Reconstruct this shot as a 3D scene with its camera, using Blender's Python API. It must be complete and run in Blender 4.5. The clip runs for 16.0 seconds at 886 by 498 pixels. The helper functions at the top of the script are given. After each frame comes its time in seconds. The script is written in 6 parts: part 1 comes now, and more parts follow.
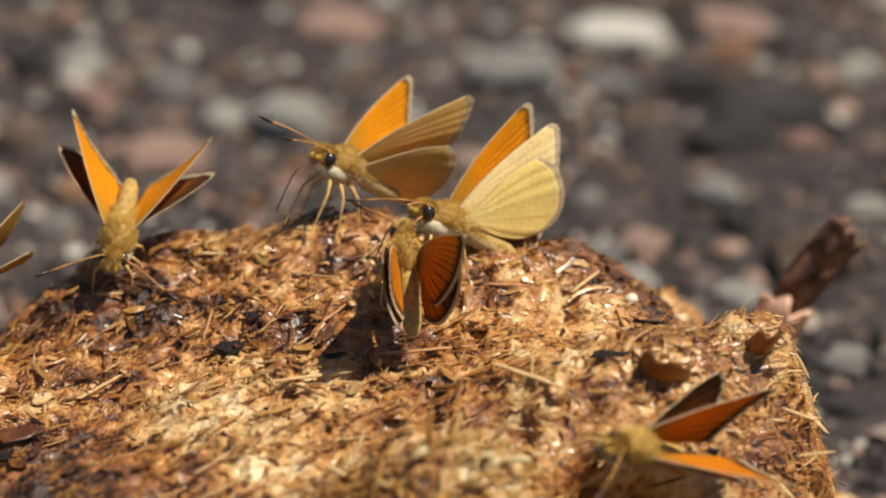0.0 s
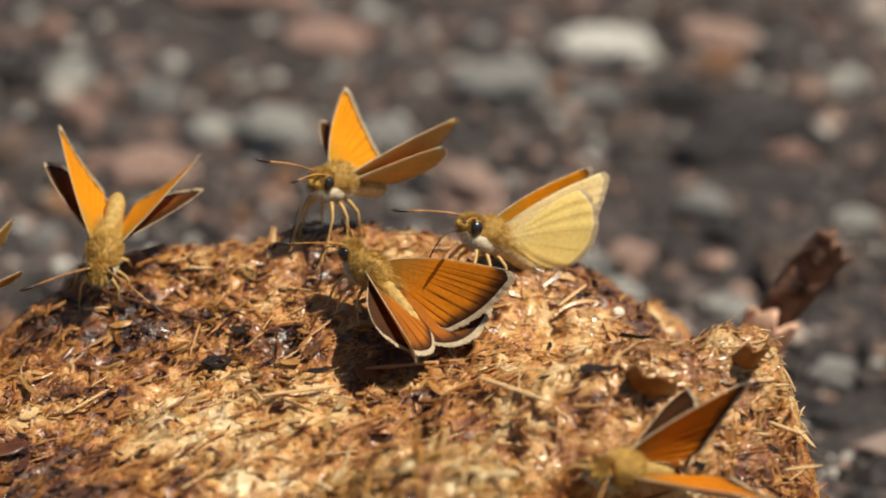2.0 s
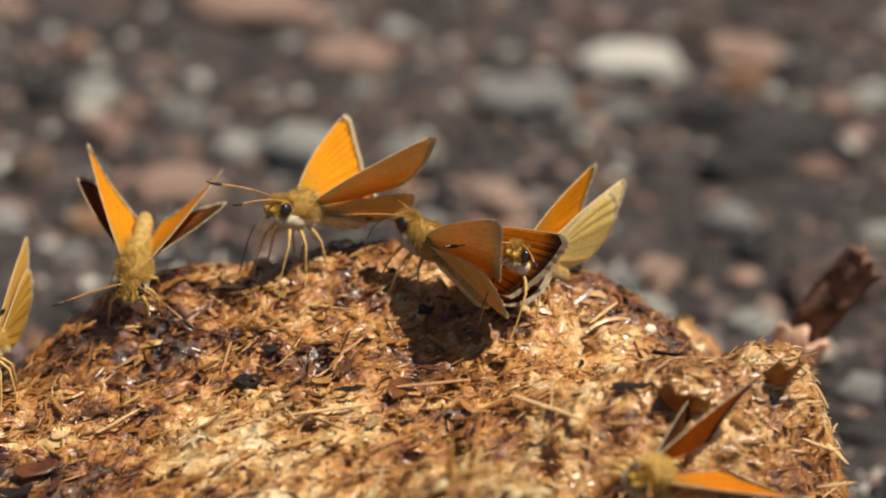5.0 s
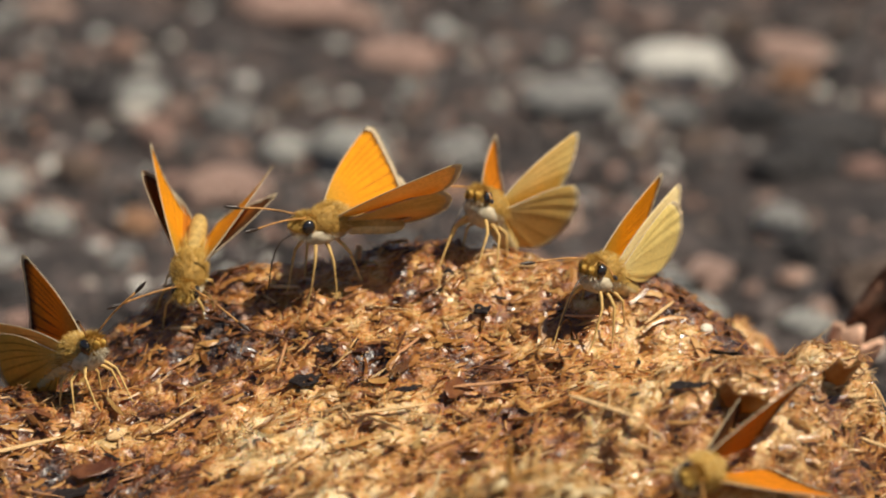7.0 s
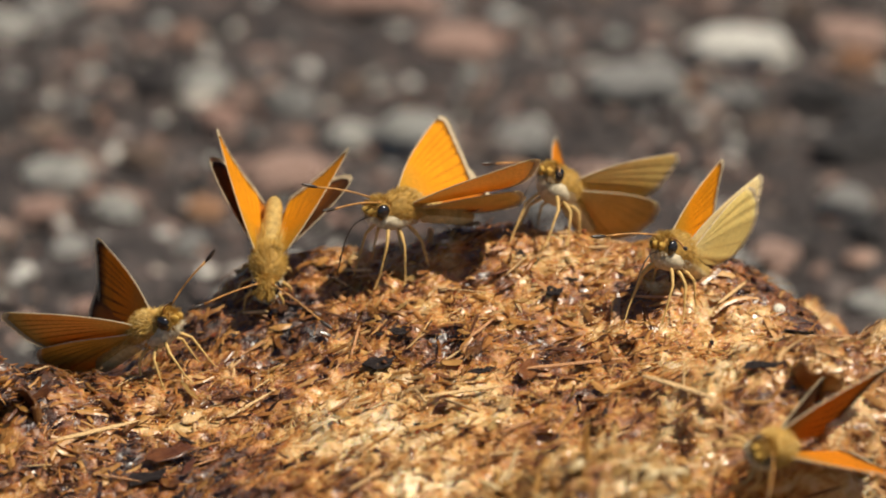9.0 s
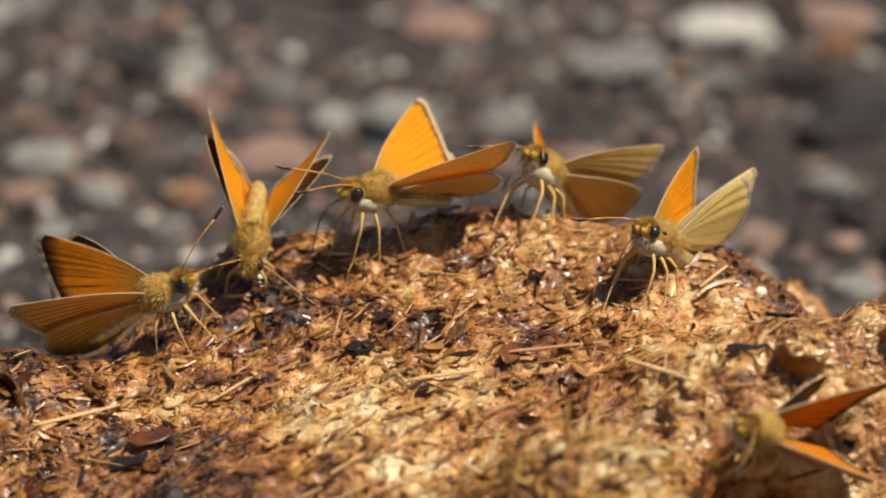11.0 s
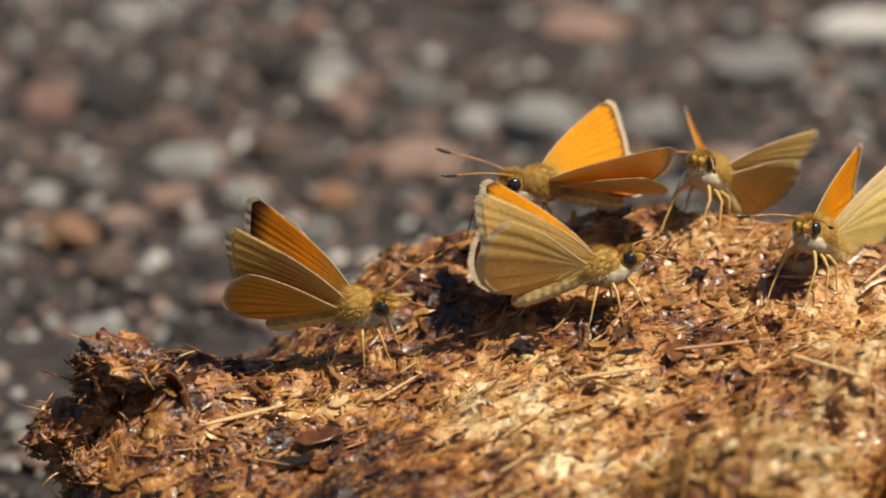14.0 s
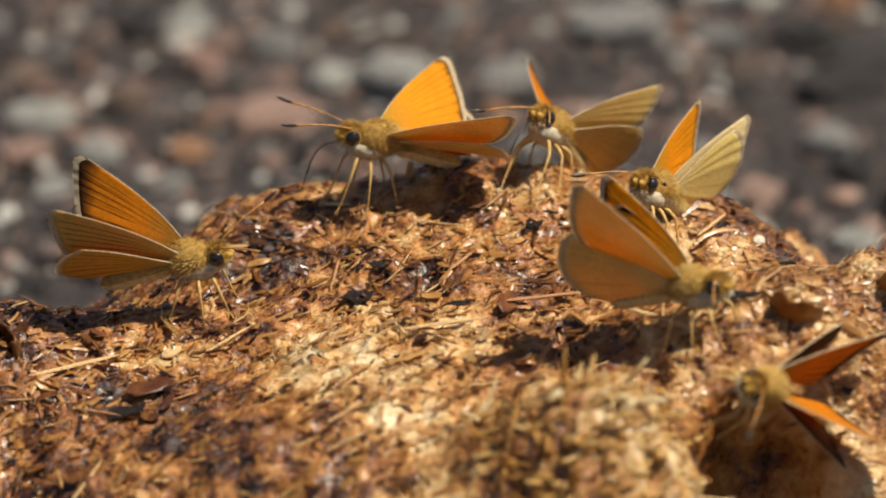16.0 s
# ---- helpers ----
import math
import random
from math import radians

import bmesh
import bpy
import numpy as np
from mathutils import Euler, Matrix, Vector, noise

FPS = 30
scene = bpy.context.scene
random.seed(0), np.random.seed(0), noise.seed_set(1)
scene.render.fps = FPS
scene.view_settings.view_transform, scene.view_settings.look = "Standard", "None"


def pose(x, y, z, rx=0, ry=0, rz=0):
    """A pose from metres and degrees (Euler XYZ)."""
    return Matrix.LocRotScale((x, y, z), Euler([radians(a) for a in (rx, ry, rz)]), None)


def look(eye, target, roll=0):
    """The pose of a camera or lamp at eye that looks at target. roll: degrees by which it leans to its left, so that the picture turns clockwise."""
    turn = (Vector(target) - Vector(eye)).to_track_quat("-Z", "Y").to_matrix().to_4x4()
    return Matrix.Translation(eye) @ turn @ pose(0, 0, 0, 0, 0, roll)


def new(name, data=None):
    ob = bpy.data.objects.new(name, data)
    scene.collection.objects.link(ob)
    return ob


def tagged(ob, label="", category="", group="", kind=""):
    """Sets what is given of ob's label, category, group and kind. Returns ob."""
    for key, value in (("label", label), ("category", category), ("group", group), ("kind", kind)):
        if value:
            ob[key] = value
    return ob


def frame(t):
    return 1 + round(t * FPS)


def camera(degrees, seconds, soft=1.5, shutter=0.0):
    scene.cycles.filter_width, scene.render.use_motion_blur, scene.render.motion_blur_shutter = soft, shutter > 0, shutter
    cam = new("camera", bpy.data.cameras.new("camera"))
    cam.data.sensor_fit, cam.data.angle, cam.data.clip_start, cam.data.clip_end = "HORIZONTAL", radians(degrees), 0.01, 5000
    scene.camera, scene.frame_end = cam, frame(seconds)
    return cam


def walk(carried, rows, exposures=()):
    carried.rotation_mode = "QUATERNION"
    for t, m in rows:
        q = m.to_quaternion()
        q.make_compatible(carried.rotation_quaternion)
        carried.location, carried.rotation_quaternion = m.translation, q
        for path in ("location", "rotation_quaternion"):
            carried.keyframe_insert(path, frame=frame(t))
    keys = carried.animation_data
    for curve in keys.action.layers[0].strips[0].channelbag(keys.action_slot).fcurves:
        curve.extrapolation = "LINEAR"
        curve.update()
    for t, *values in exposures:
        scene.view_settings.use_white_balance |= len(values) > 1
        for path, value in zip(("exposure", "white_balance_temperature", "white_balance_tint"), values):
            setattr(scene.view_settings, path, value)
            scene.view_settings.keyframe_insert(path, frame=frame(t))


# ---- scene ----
cam = camera(13.0, 16.0, soft=1.85)
cam.data.dof.use_dof = True
cam.data.dof.focus_distance = 0.399
cam.data.dof.aperture_fstop = 19.0
PATH = [
    (0, look((0.00000, -0.36703, 0.19439), (-0.00142, 0.00444, 0.04604), 0.94)),
    (0.5, look((-0.00017, -0.36710, 0.19463), (-0.00171, 0.00428, 0.04608), 0.93)),
    (1, look((-0.00008, -0.36705, 0.19465), (-0.00135, 0.00424, 0.04585), 0.95)),
    (1.5, look((0.00036, -0.36690, 0.19481), (-0.00048, 0.00445, 0.04614), 0.96)),
    (2, look((0.00012, -0.36691, 0.19513), (-0.00009, 0.00484, 0.04748), 0.93)),
    (2.5, look((0.00018, -0.36693, 0.19469), (-0.00005, 0.00485, 0.04712), 0.92)),
    (3, look((-0.00013, -0.36686, 0.19486), (-0.00016, 0.00487, 0.04716), 0.86)),
    (3.5, look((-0.00048, -0.36683, 0.19531), (-0.00093, 0.00506, 0.04801), 0.80)),
    (4, look((-0.00132, -0.36675, 0.19539), (-0.00222, 0.00513, 0.04807), 0.74)),
    (4.2, look((-0.00137, -0.36679, 0.19559), (-0.00253, 0.00527, 0.04872), 0.71)),
    (6.3, look((-0.00272, -0.36502, 0.19436), (-0.00517, 0.00751, 0.04869), 0.54)),
    (6.5, look((-0.00303, -0.36535, 0.19451), (-0.00580, 0.00727, 0.04910), 0.51)),
    (7, look((-0.00429, -0.36556, 0.19435), (-0.00911, 0.00687, 0.04849), 0.32)),
    (7.5, look((-0.00539, -0.36552, 0.19436), (-0.01153, 0.00689, 0.04850), 0.14)),
    (8, look((-0.00621, -0.36611, 0.19426), (-0.01382, 0.00616, 0.04812), -0.00)),
    (8.5, look((-0.00678, -0.36645, 0.19345), (-0.01561, 0.00582, 0.04737), -0.22)),
    (9, look((-0.00702, -0.36647, 0.19356), (-0.01656, 0.00558, 0.04698), -0.37)),
    (11.5, look((-0.00610, -0.36680, 0.19312), (-0.01394, 0.00474, 0.04515), -0.50)),
    (12, look((-0.00695, -0.36689, 0.19304), (-0.01448, 0.00461, 0.04493), -0.66)),
    (12.5, look((-0.00932, -0.36667, 0.19305), (-0.01934, 0.00500, 0.04553), -0.94)),
    (13, look((-0.01207, -0.36684, 0.19268), (-0.02534, 0.00490, 0.04559), -1.24)),
    (13.5, look((-0.01437, -0.36678, 0.19225), (-0.03065, 0.00467, 0.04474), -1.38)),
    (14, look((-0.01343, -0.36694, 0.19219), (-0.03154, 0.00470, 0.04537), -1.31)),
    (14.5, look((-0.01139, -0.36715, 0.19198), (-0.02792, 0.00455, 0.04511), -1.23)),
    (15, look((-0.00909, -0.36735, 0.19170), (-0.02261, 0.00435, 0.04456), -1.08)),
    (15.5, look((-0.00678, -0.36750, 0.19115), (-0.01761, 0.00420, 0.04378), -0.83)),
    (16, look((-0.00522, -0.36728, 0.19070), (-0.01442, 0.00332, 0.04044), -0.67)),
]
walk(cam, PATH)

# world, sun
world = bpy.data.worlds.new("world")
scene.world = world
world.use_nodes = True
wn = world.node_tree
SUN_EL, SUN_AZ = 62.0, -14.0  # degrees; azimuth from +x towards +y
sky = wn.nodes.new("ShaderNodeTexSky")
sky.sky_type, sky.sun_disc = "NISHITA", False
sky.sun_elevation, sky.sun_rotation = radians(SUN_EL), radians(90 - SUN_AZ)
wn.links.new(sky.outputs[0], wn.nodes["Background"].inputs[0])
wn.nodes["Background"].inputs[1].default_value = 0.05
sun = new("sun", bpy.data.lights.new("sun", "SUN"))
sun.data.energy, sun.data.angle, sun.data.color = 5.0, radians(0.53), (1.0, 0.91, 0.75)
sun.matrix_world = look((math.cos(radians(SUN_AZ)) * math.cos(radians(SUN_EL)), math.sin(radians(SUN_AZ)) * math.cos(radians(SUN_EL)),
                         math.sin(radians(SUN_EL))), (0, 0, 0))
scene.view_settings.exposure = 0.36

MM = 0.001


# ---- materials
class Nodes:
    """A short way to write a node tree."""

    def __init__(self, name):
        self.mat = bpy.data.materials.new(name)
        self.mat.use_nodes = True
        self.tree = self.mat.node_tree
        self.bsdf = self.tree.nodes["Principled BSDF"]
        self.out = self.tree.nodes["Material Output"]

    def put(self, where, value):
        if isinstance(value, bpy.types.NodeSocket):
            self.tree.links.new(value, where)
        elif isinstance(value, tuple) and len(value) == 3 and where.type == "RGBA":
            where.default_value = (*value, 1)
        else:
            where.default_value = value

    def node(self, kind, *values, operation="", data_type="", smooth=False):
        n = self.tree.nodes.new("ShaderNode" + kind)
        if operation:
            n.operation = operation
        if data_type:
            n.data_type = data_type
        if smooth:
            n.interpolation_type = "SMOOTHSTEP"
        for i, value in enumerate(values):
            if value is not None:
                self.put(n.inputs[i], value)
        return n

    def math(self, op, a, b=0.0, c=0.0):
        return self.node("Math", a, b, c, operation=op).outputs[0]

    def step(self, v, lo, hi):
        n = self.node("MapRange", v, lo, hi, 0.0, 1.0, smooth=True)
        return n.outputs[0]

    def ramp(self, v, *stops):
        n = self.node("ValToRGB", v)
        e = n.color_ramp.elements
        while len(e) < len(stops):
            e.new(0.5)
        for el, (at, col) in zip(e, stops):
            el.position, el.color = at, (*col, 1)
        return n.outputs[0]

    def mix(self, f, a, b):
        n = self.node("Mix", data_type="RGBA")
        self.put(n.inputs[0], f)
        self.put(n.inputs[6], a)
        self.put(n.inputs[7], b)
        return n.outputs[2]

    def noise(self, scale, detail=4.0, rough=0.6, where=None):
        n = self.node("TexNoise")
        if where is None:
            where = self.node("TexCoord").outputs["Object"]
        self.put(n.inputs["Vector"], where)
        self.put(n.inputs["Scale"], scale)
        self.put(n.inputs["Detail"], detail)
        self.put(n.inputs["Roughness"], rough)
        return n.outputs["Fac"]

    def bump(self, h, dist, strength=1.0):
        n = self.node("Bump")
        self.put(n.inputs["Strength"], strength)
        self.put(n.inputs["Distance"], dist)
        self.put(n.inputs["Height"], h)
        return n.outputs["Normal"]

    def wet(self, coat, depth):
        """A film of water, and light that soaks in."""
        self.put(self.bsdf.inputs["Coat Weight"], coat)
        self.put(self.bsdf.inputs["Coat Roughness"], 0.27)
        if depth:
            self.put(self.bsdf.inputs["Subsurface Weight"], 0.35)
            self.put(self.bsdf.inputs["Subsurface Radius"], (1.0, 0.45, 0.18))
            self.put(self.bsdf.inputs["Subsurface Scale"], depth)

    def done(self, colour, rough=0.6, normal=None, spec=0.5):
        self.put(self.bsdf.inputs["Base Color"], colour)
        self.put(self.bsdf.inputs["Roughness"], rough)
        self.put(self.bsdf.inputs["Specular IOR Level"], spec)
        if normal is not None:
            self.put(self.bsdf.inputs["Normal"], normal)
        return self.mat


def plain(name, colour, rough=0.5, spec=0.5, vary=0.25, scale=900.0, bump=0.00008):
    n = Nodes(name)
    f = n.noise(scale)
    dark = tuple(c * (1 - vary) for c in colour)
    light = tuple(min(1, c * (1 + vary)) for c in colour)
    return n.done(n.ramp(f, (0.3, dark), (0.7, light)), rough, n.bump(f, bump), spec)


def wetness_and_shade(n):
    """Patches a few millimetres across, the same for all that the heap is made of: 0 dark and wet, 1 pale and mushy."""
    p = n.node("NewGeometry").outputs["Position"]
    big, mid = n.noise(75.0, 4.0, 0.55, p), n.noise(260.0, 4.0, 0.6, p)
    # the heap's end darker: wetter, with its shade put into the colour; front drier
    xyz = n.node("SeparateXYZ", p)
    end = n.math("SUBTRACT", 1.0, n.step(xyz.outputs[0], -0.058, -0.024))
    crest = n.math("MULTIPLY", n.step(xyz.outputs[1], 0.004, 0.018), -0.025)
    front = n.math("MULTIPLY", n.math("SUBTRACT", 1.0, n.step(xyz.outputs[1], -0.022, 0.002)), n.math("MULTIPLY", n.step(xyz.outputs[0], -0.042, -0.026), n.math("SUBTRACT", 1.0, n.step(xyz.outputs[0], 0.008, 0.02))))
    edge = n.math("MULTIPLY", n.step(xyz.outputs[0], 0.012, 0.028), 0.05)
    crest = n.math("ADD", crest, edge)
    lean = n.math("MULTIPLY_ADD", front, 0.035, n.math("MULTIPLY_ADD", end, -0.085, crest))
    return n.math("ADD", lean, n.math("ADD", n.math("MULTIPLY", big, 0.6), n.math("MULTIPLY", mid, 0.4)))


def fibre_material(name, stops, rough=0.38, shine=0.55, spread=0.42, thin=0.25, soak=2.8):
    """Strands: a colour for each strand, streaked along it, dark and wet in places."""
    n = Nodes(name)
    r = n.node("NewGeometry").outputs["Random Per Island"]
    f = n.noise(700.0, 3.0)
    v = n.math("MULTIPLY_ADD", n.math("SUBTRACT", f, 0.5), 0.5, n.math("MULTIPLY_ADD", n.math("SUBTRACT", r, 0.5), spread, 0.55))
    v = n.math("MULTIPLY_ADD", n.math("SUBTRACT", wetness_and_shade(n), 0.494), soak, v)
    g = n.noise(2600.0, 2.0)
    col = n.ramp(v, *stops)
    n.done(col, rough, n.bump(g, 0.00012), shine)
    n.wet(0.55, 0)
    both = n.node("MixShader", thin, n.bsdf.outputs[0], n.node("BsdfTranslucent", col).outputs[0])
    n.tree.links.new(both.outputs[0], n.out.inputs[0])
    return n.mat


DARK, BROWN, TAN, STRAW, PALE = (0.024, 0.012, 0.010), (0.135, 0.048, 0.015), (0.42, 0.162, 0.034), (0.60, 0.31, 0.085), (0.76, 0.54, 0.27)
M_FIBRE = fibre_material("dung_fibre", [(0.0, DARK), (0.2, (0.065, 0.022, 0.009)), (0.36, BROWN), (0.52, TAN), (0.74, STRAW), (1.0, PALE)], 0.2, 0.85)
M_CHAFF = fibre_material("chaff", [(0.0, (0.016, 0.008, 0.006)), (0.25, (0.055, 0.018, 0.009)), (0.5, (0.17, 0.06, 0.016)), (0.75, (0.42, 0.2, 0.05)), (1.0, (0.62, 0.42, 0.18))], 0.24, 0.65, 0.6)
M_FIBRE_PALE = fibre_material("pale_fibre", [(0.0, BROWN), (0.25, TAN), (0.5, STRAW), (1.0, (0.78, 0.56, 0.29))], 0.26, 0.7, 0.5, 0.3)
M_SCRAP = fibre_material("torn_scrap", [(0.0, DARK), (0.16, (0.10, 0.034, 0.012)), (0.32, (0.25, 0.092, 0.023)), (0.5, (0.44, 0.18, 0.038)), (0.72, (0.60, 0.31, 0.085)), (1.0, PALE)], 0.4, 0.6, 0.5, 0.4, 2.3)
M_SCRAP_PALE = fibre_material("pale_scrap", [(0.0, (0.26, 0.095, 0.022)), (0.25, (0.45, 0.2, 0.045)), (0.55, (0.61, 0.34, 0.1)), (1.0, (0.78, 0.58, 0.32))], 0.4, 0.6, 0.5, 0.4, 2.3)
M_BLADE = fibre_material("chewed_blade", [(0.0, (0.34, 0.15, 0.03)), (0.35, (0.56, 0.29, 0.07)), (0.75, (0.70, 0.46, 0.16)), (1.0, (0.82, 0.66, 0.38))], 0.4, 0.4, 0.8, 0.45)


def dung_material(name, dark):
    n = Nodes(name)
    mid, fine = n.noise(420.0, 5.0, 0.7), n.noise(1700.0, 4.0, 0.7)
    v = n.math("MULTIPLY_ADD", n.math("SUBTRACT", mid, 0.5), 1.0, n.math("MULTIPLY_ADD", n.math("SUBTRACT", fine, 0.5), 0.5, 0.5 - dark))
    wet = wetness_and_shade(n)
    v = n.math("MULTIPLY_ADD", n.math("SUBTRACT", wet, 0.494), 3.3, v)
    col = n.ramp(v, (0.05, DARK), (0.25, (0.08, 0.026, 0.009)), (0.40, (0.22, 0.074, 0.018)), (0.57, (0.43, 0.185, 0.042)), (0.78, (0.61, 0.38, 0.15)), (1.0, (0.74, 0.57, 0.34)))
    h = n.math("ADD", n.math("MULTIPLY", mid, 0.7), n.math("MULTIPLY", fine, 0.3))
    n.wet(0.3, 0.0012)
    return n.done(col, n.ramp(mid, (0.35, (0.22,) * 3), (0.7, (0.45,) * 3)), n.bump(h, 0.0009), 0.6)


M_DUNG = dung_material("dung", 0.0)
M_DUNG_WET = dung_material("wet_dung", 0.10)


def ground_material():
    n = Nodes("dark_grit")
    big, mid, fine = n.noise(9.0, 4.0), n.noise(110.0, 5.0, 0.7), n.noise(600.0, 4.0, 0.75)
    v = n.math("ADD", n.math("MULTIPLY", mid, 0.6), n.math("MULTIPLY", fine, 0.4))
    col = n.ramp(v, (0.38, (0.012, 0.010, 0.010)), (0.5, (0.042, 0.034, 0.032)), (0.62, (0.115, 0.088, 0.08)), (0.75, (0.26, 0.19, 0.165)))
    col = n.mix(n.math("MULTIPLY", big, 0.3), col, (0.045, 0.04, 0.041))
    return n.done(col, 0.85, n.bump(v, 0.004), 0.3)


M_GROUND = ground_material()


def stone_material(name, a, b, c):
    n = Nodes(name)
    info = n.node("ObjectInfo")
    where = n.node("VectorMath", n.node("TexCoord").outputs["Object"], operation="ADD")
    n.put(where.inputs[1], info.outputs["Location"])
    big, fine = n.noise(190.0, 4.0, 0.6, where.outputs[0]), n.noise(1500.0, 3.0, 0.7, where.outputs[0])
    v = n.math("MULTIPLY_ADD", n.math("SUBTRACT", info.outputs["Random"], 0.5), 0.25, n.math("MULTIPLY_ADD", fine, 0.35, n.math("MULTIPLY", big, 0.7)))
    return n.done(n.ramp(v, (0.3, a), (0.5, b), (0.72, c)), 0.72, n.bump(fine, 0.0003), 0.4)


STONE = {
    "white": stone_material("white_quartz", (0.76, 0.71, 0.62), (0.87, 0.84, 0.77), (0.9, 0.88, 0.84)),
    "grey": stone_material("grey_stone", (0.17, 0.165, 0.16), (0.31, 0.30, 0.285), (0.46, 0.44, 0.41)),
    "pale": stone_material("pale_stone", (0.3, 0.3, 0.275), (0.47, 0.46, 0.425), (0.62, 0.6, 0.54)),
    "pink": stone_material("pink_granite", (0.22, 0.12, 0.1), (0.42, 0.25, 0.2), (0.6, 0.44, 0.36)),
    "orange": stone_material("rusty_stone", (0.2, 0.08, 0.035), (0.38, 0.17, 0.08), (0.5, 0.3, 0.18)),
    "dark": stone_material("dark_stone", (0.016, 0.014, 0.015), (0.04, 0.036, 0.036), (0.09, 0.08, 0.078)),
    "brown": stone_material("brown_stone", (0.09, 0.06, 0.045), (0.19, 0.13, 0.1), (0.3, 0.22, 0.17)),
}


def wing_material(name, root, body, edge, rays, ray_colour, ray_from, edge_from, glow=0.38, ray_n=9.0, ray_width=0.16, costa=None, edge_soft=0.09):
    """u runs across the wing from its inner margin to its costa, v from the root to the outer margin."""
    n = Nodes(name)
    uv = n.node("SeparateXYZ", n.node("UVMap").outputs[0])
    u, v = uv.outputs[0], uv.outputs[1]
    fine = n.noise(2600.0, 3.0, 0.7)
    soft = n.noise(420.0, 3.0)
    blotch = n.noise(170.0, 3.0)
    col = n.mix(n.step(n.math("MULTIPLY_ADD", n.math("SUBTRACT", soft, 0.5), 0.3, v), 0.05, 0.5), root, body)
    if costa is not None:
        col = n.mix(n.step(n.math("MULTIPLY_ADD", n.math("SUBTRACT", soft, 0.5), 0.25, u), 0.3, 0.8), col, costa)
    # veins, unevenly spaced, fading in and out
    warped = n.math("MULTIPLY_ADD", n.math("SINE", n.math("MULTIPLY", u, 8.3)), 0.42, n.math("MULTIPLY", u, ray_n))
    wave = n.math("ABSOLUTE", n.math("SUBTRACT", n.math("FRACT", warped), 0.5))
    line = n.math("SUBTRACT", 1.0, n.step(wave, 0.01, ray_width))
    line = n.math("MULTIPLY", n.math("MULTIPLY", line, n.step(v, ray_from, ray_from + 0.4)), n.math("MULTIPLY", rays, n.math("MULTIPLY_ADD", blotch, 2.0, -0.1)))
    line = n.math("MINIMUM", n.math("MAXIMUM", line, 0.0), 1.0)
    col = n.mix(line, col, ray_colour)
    vv = n.math("MULTIPLY_ADD", n.math("SUBTRACT", soft, 0.5), 0.12, v)
    vv = n.math("MULTIPLY_ADD", line, 0.03, vv)
    col = n.mix(n.step(vv, edge_from, edge_from + edge_soft), col, edge)
    value = n.math("MULTIPLY_ADD", blotch, 0.5, n.math("MULTIPLY_ADD", fine, 0.6, 0.43))
    bright = n.node("HueSaturation", 0.5, 1.0, value, 1.0, col).outputs[0]
    n.done(bright, 0.7, n.bump(fine, 0.00005), 0.12)
    shine = n.node("BsdfTranslucent", bright)
    both = n.node("MixShader", glow, n.bsdf.outputs[0], shine.outputs[0])
    n.tree.links.new(both.outputs[0], n.out.inputs[0])
    return n.mat


OLIVE, ORANGE, UMBER = (0.48, 0.27, 0.03), (0.80, 0.315, 0.008), (0.045, 0.016, 0.007)
M_FORE_TOP = wing_material("forewing_upper", OLIVE, ORANGE, UMBER, 0.8, (0.36, 0.1, 0.008), 0.25, 0.9, glow=0.34, ray_width=0.12)
M_HIND_TOP = wing_material("hindwing_upper", (0.28, 0.13, 0.025), (0.52, 0.165, 0.012), UMBER, 0.6, (0.16, 0.045, 0.008), 0.35, 0.87, glow=0.3, costa=(0.075, 0.03, 0.01))
M_FORE_UNDER = wing_material("forewing_under", (0.86, 0.49, 0.09), (0.93, 0.50, 0.07), (0.95, 0.65, 0.22), 0.35, (0.56, 0.25, 0.04), 0.2, 0.86, glow=0.42, ray_width=0.08, costa=(0.95, 0.68, 0.22))
M_HIND_UNDER = wing_material("hindwing_under", (0.92, 0.68, 0.27), (0.93, 0.62, 0.19), (0.95, 0.74, 0.36), 0.5, (0.56, 0.29, 0.05), 0.12, 0.9, glow=0.42, ray_n=7.0, ray_width=0.1)
# broader margins and veins, and the shade on averted wings put into the colour
M_FORE_TOP_DARK = wing_material("shaded_veined_forewing_upper", (0.36, 0.18, 0.03), (0.68, 0.22, 0.008), UMBER, 1.0, (0.08, 0.022, 0.006), 0.3, 0.80, glow=0.32, ray_width=0.17, edge_soft=0.16)
M_HIND_TOP_DARK = wing_material("shaded_veined_hindwing_upper", (0.22, 0.1, 0.02), (0.36, 0.11, 0.01), UMBER, 0.8, (0.08, 0.025, 0.006), 0.3, 0.82, glow=0.2, costa=(0.06, 0.025, 0.01), edge_soft=0.14)
M_FORE_UNDER_DARK = wing_material("shaded_forewing_under", (0.7, 0.36, 0.06), (0.80, 0.38, 0.045), (0.85, 0.5, 0.13), 0.9, (0.32, 0.115, 0.015), 0.15, 0.9, glow=0.42, ray_width=0.22, costa=(0.86, 0.54, 0.13))
M_HIND_UNDER_DARK = wing_material("shaded_hindwing_under", (0.84, 0.54, 0.13), (0.84, 0.48, 0.085), (0.88, 0.58, 0.16), 0.85, (0.40, 0.17, 0.022), 0.1, 0.92, glow=0.42, ray_n=8.0, ray_width=0.2)

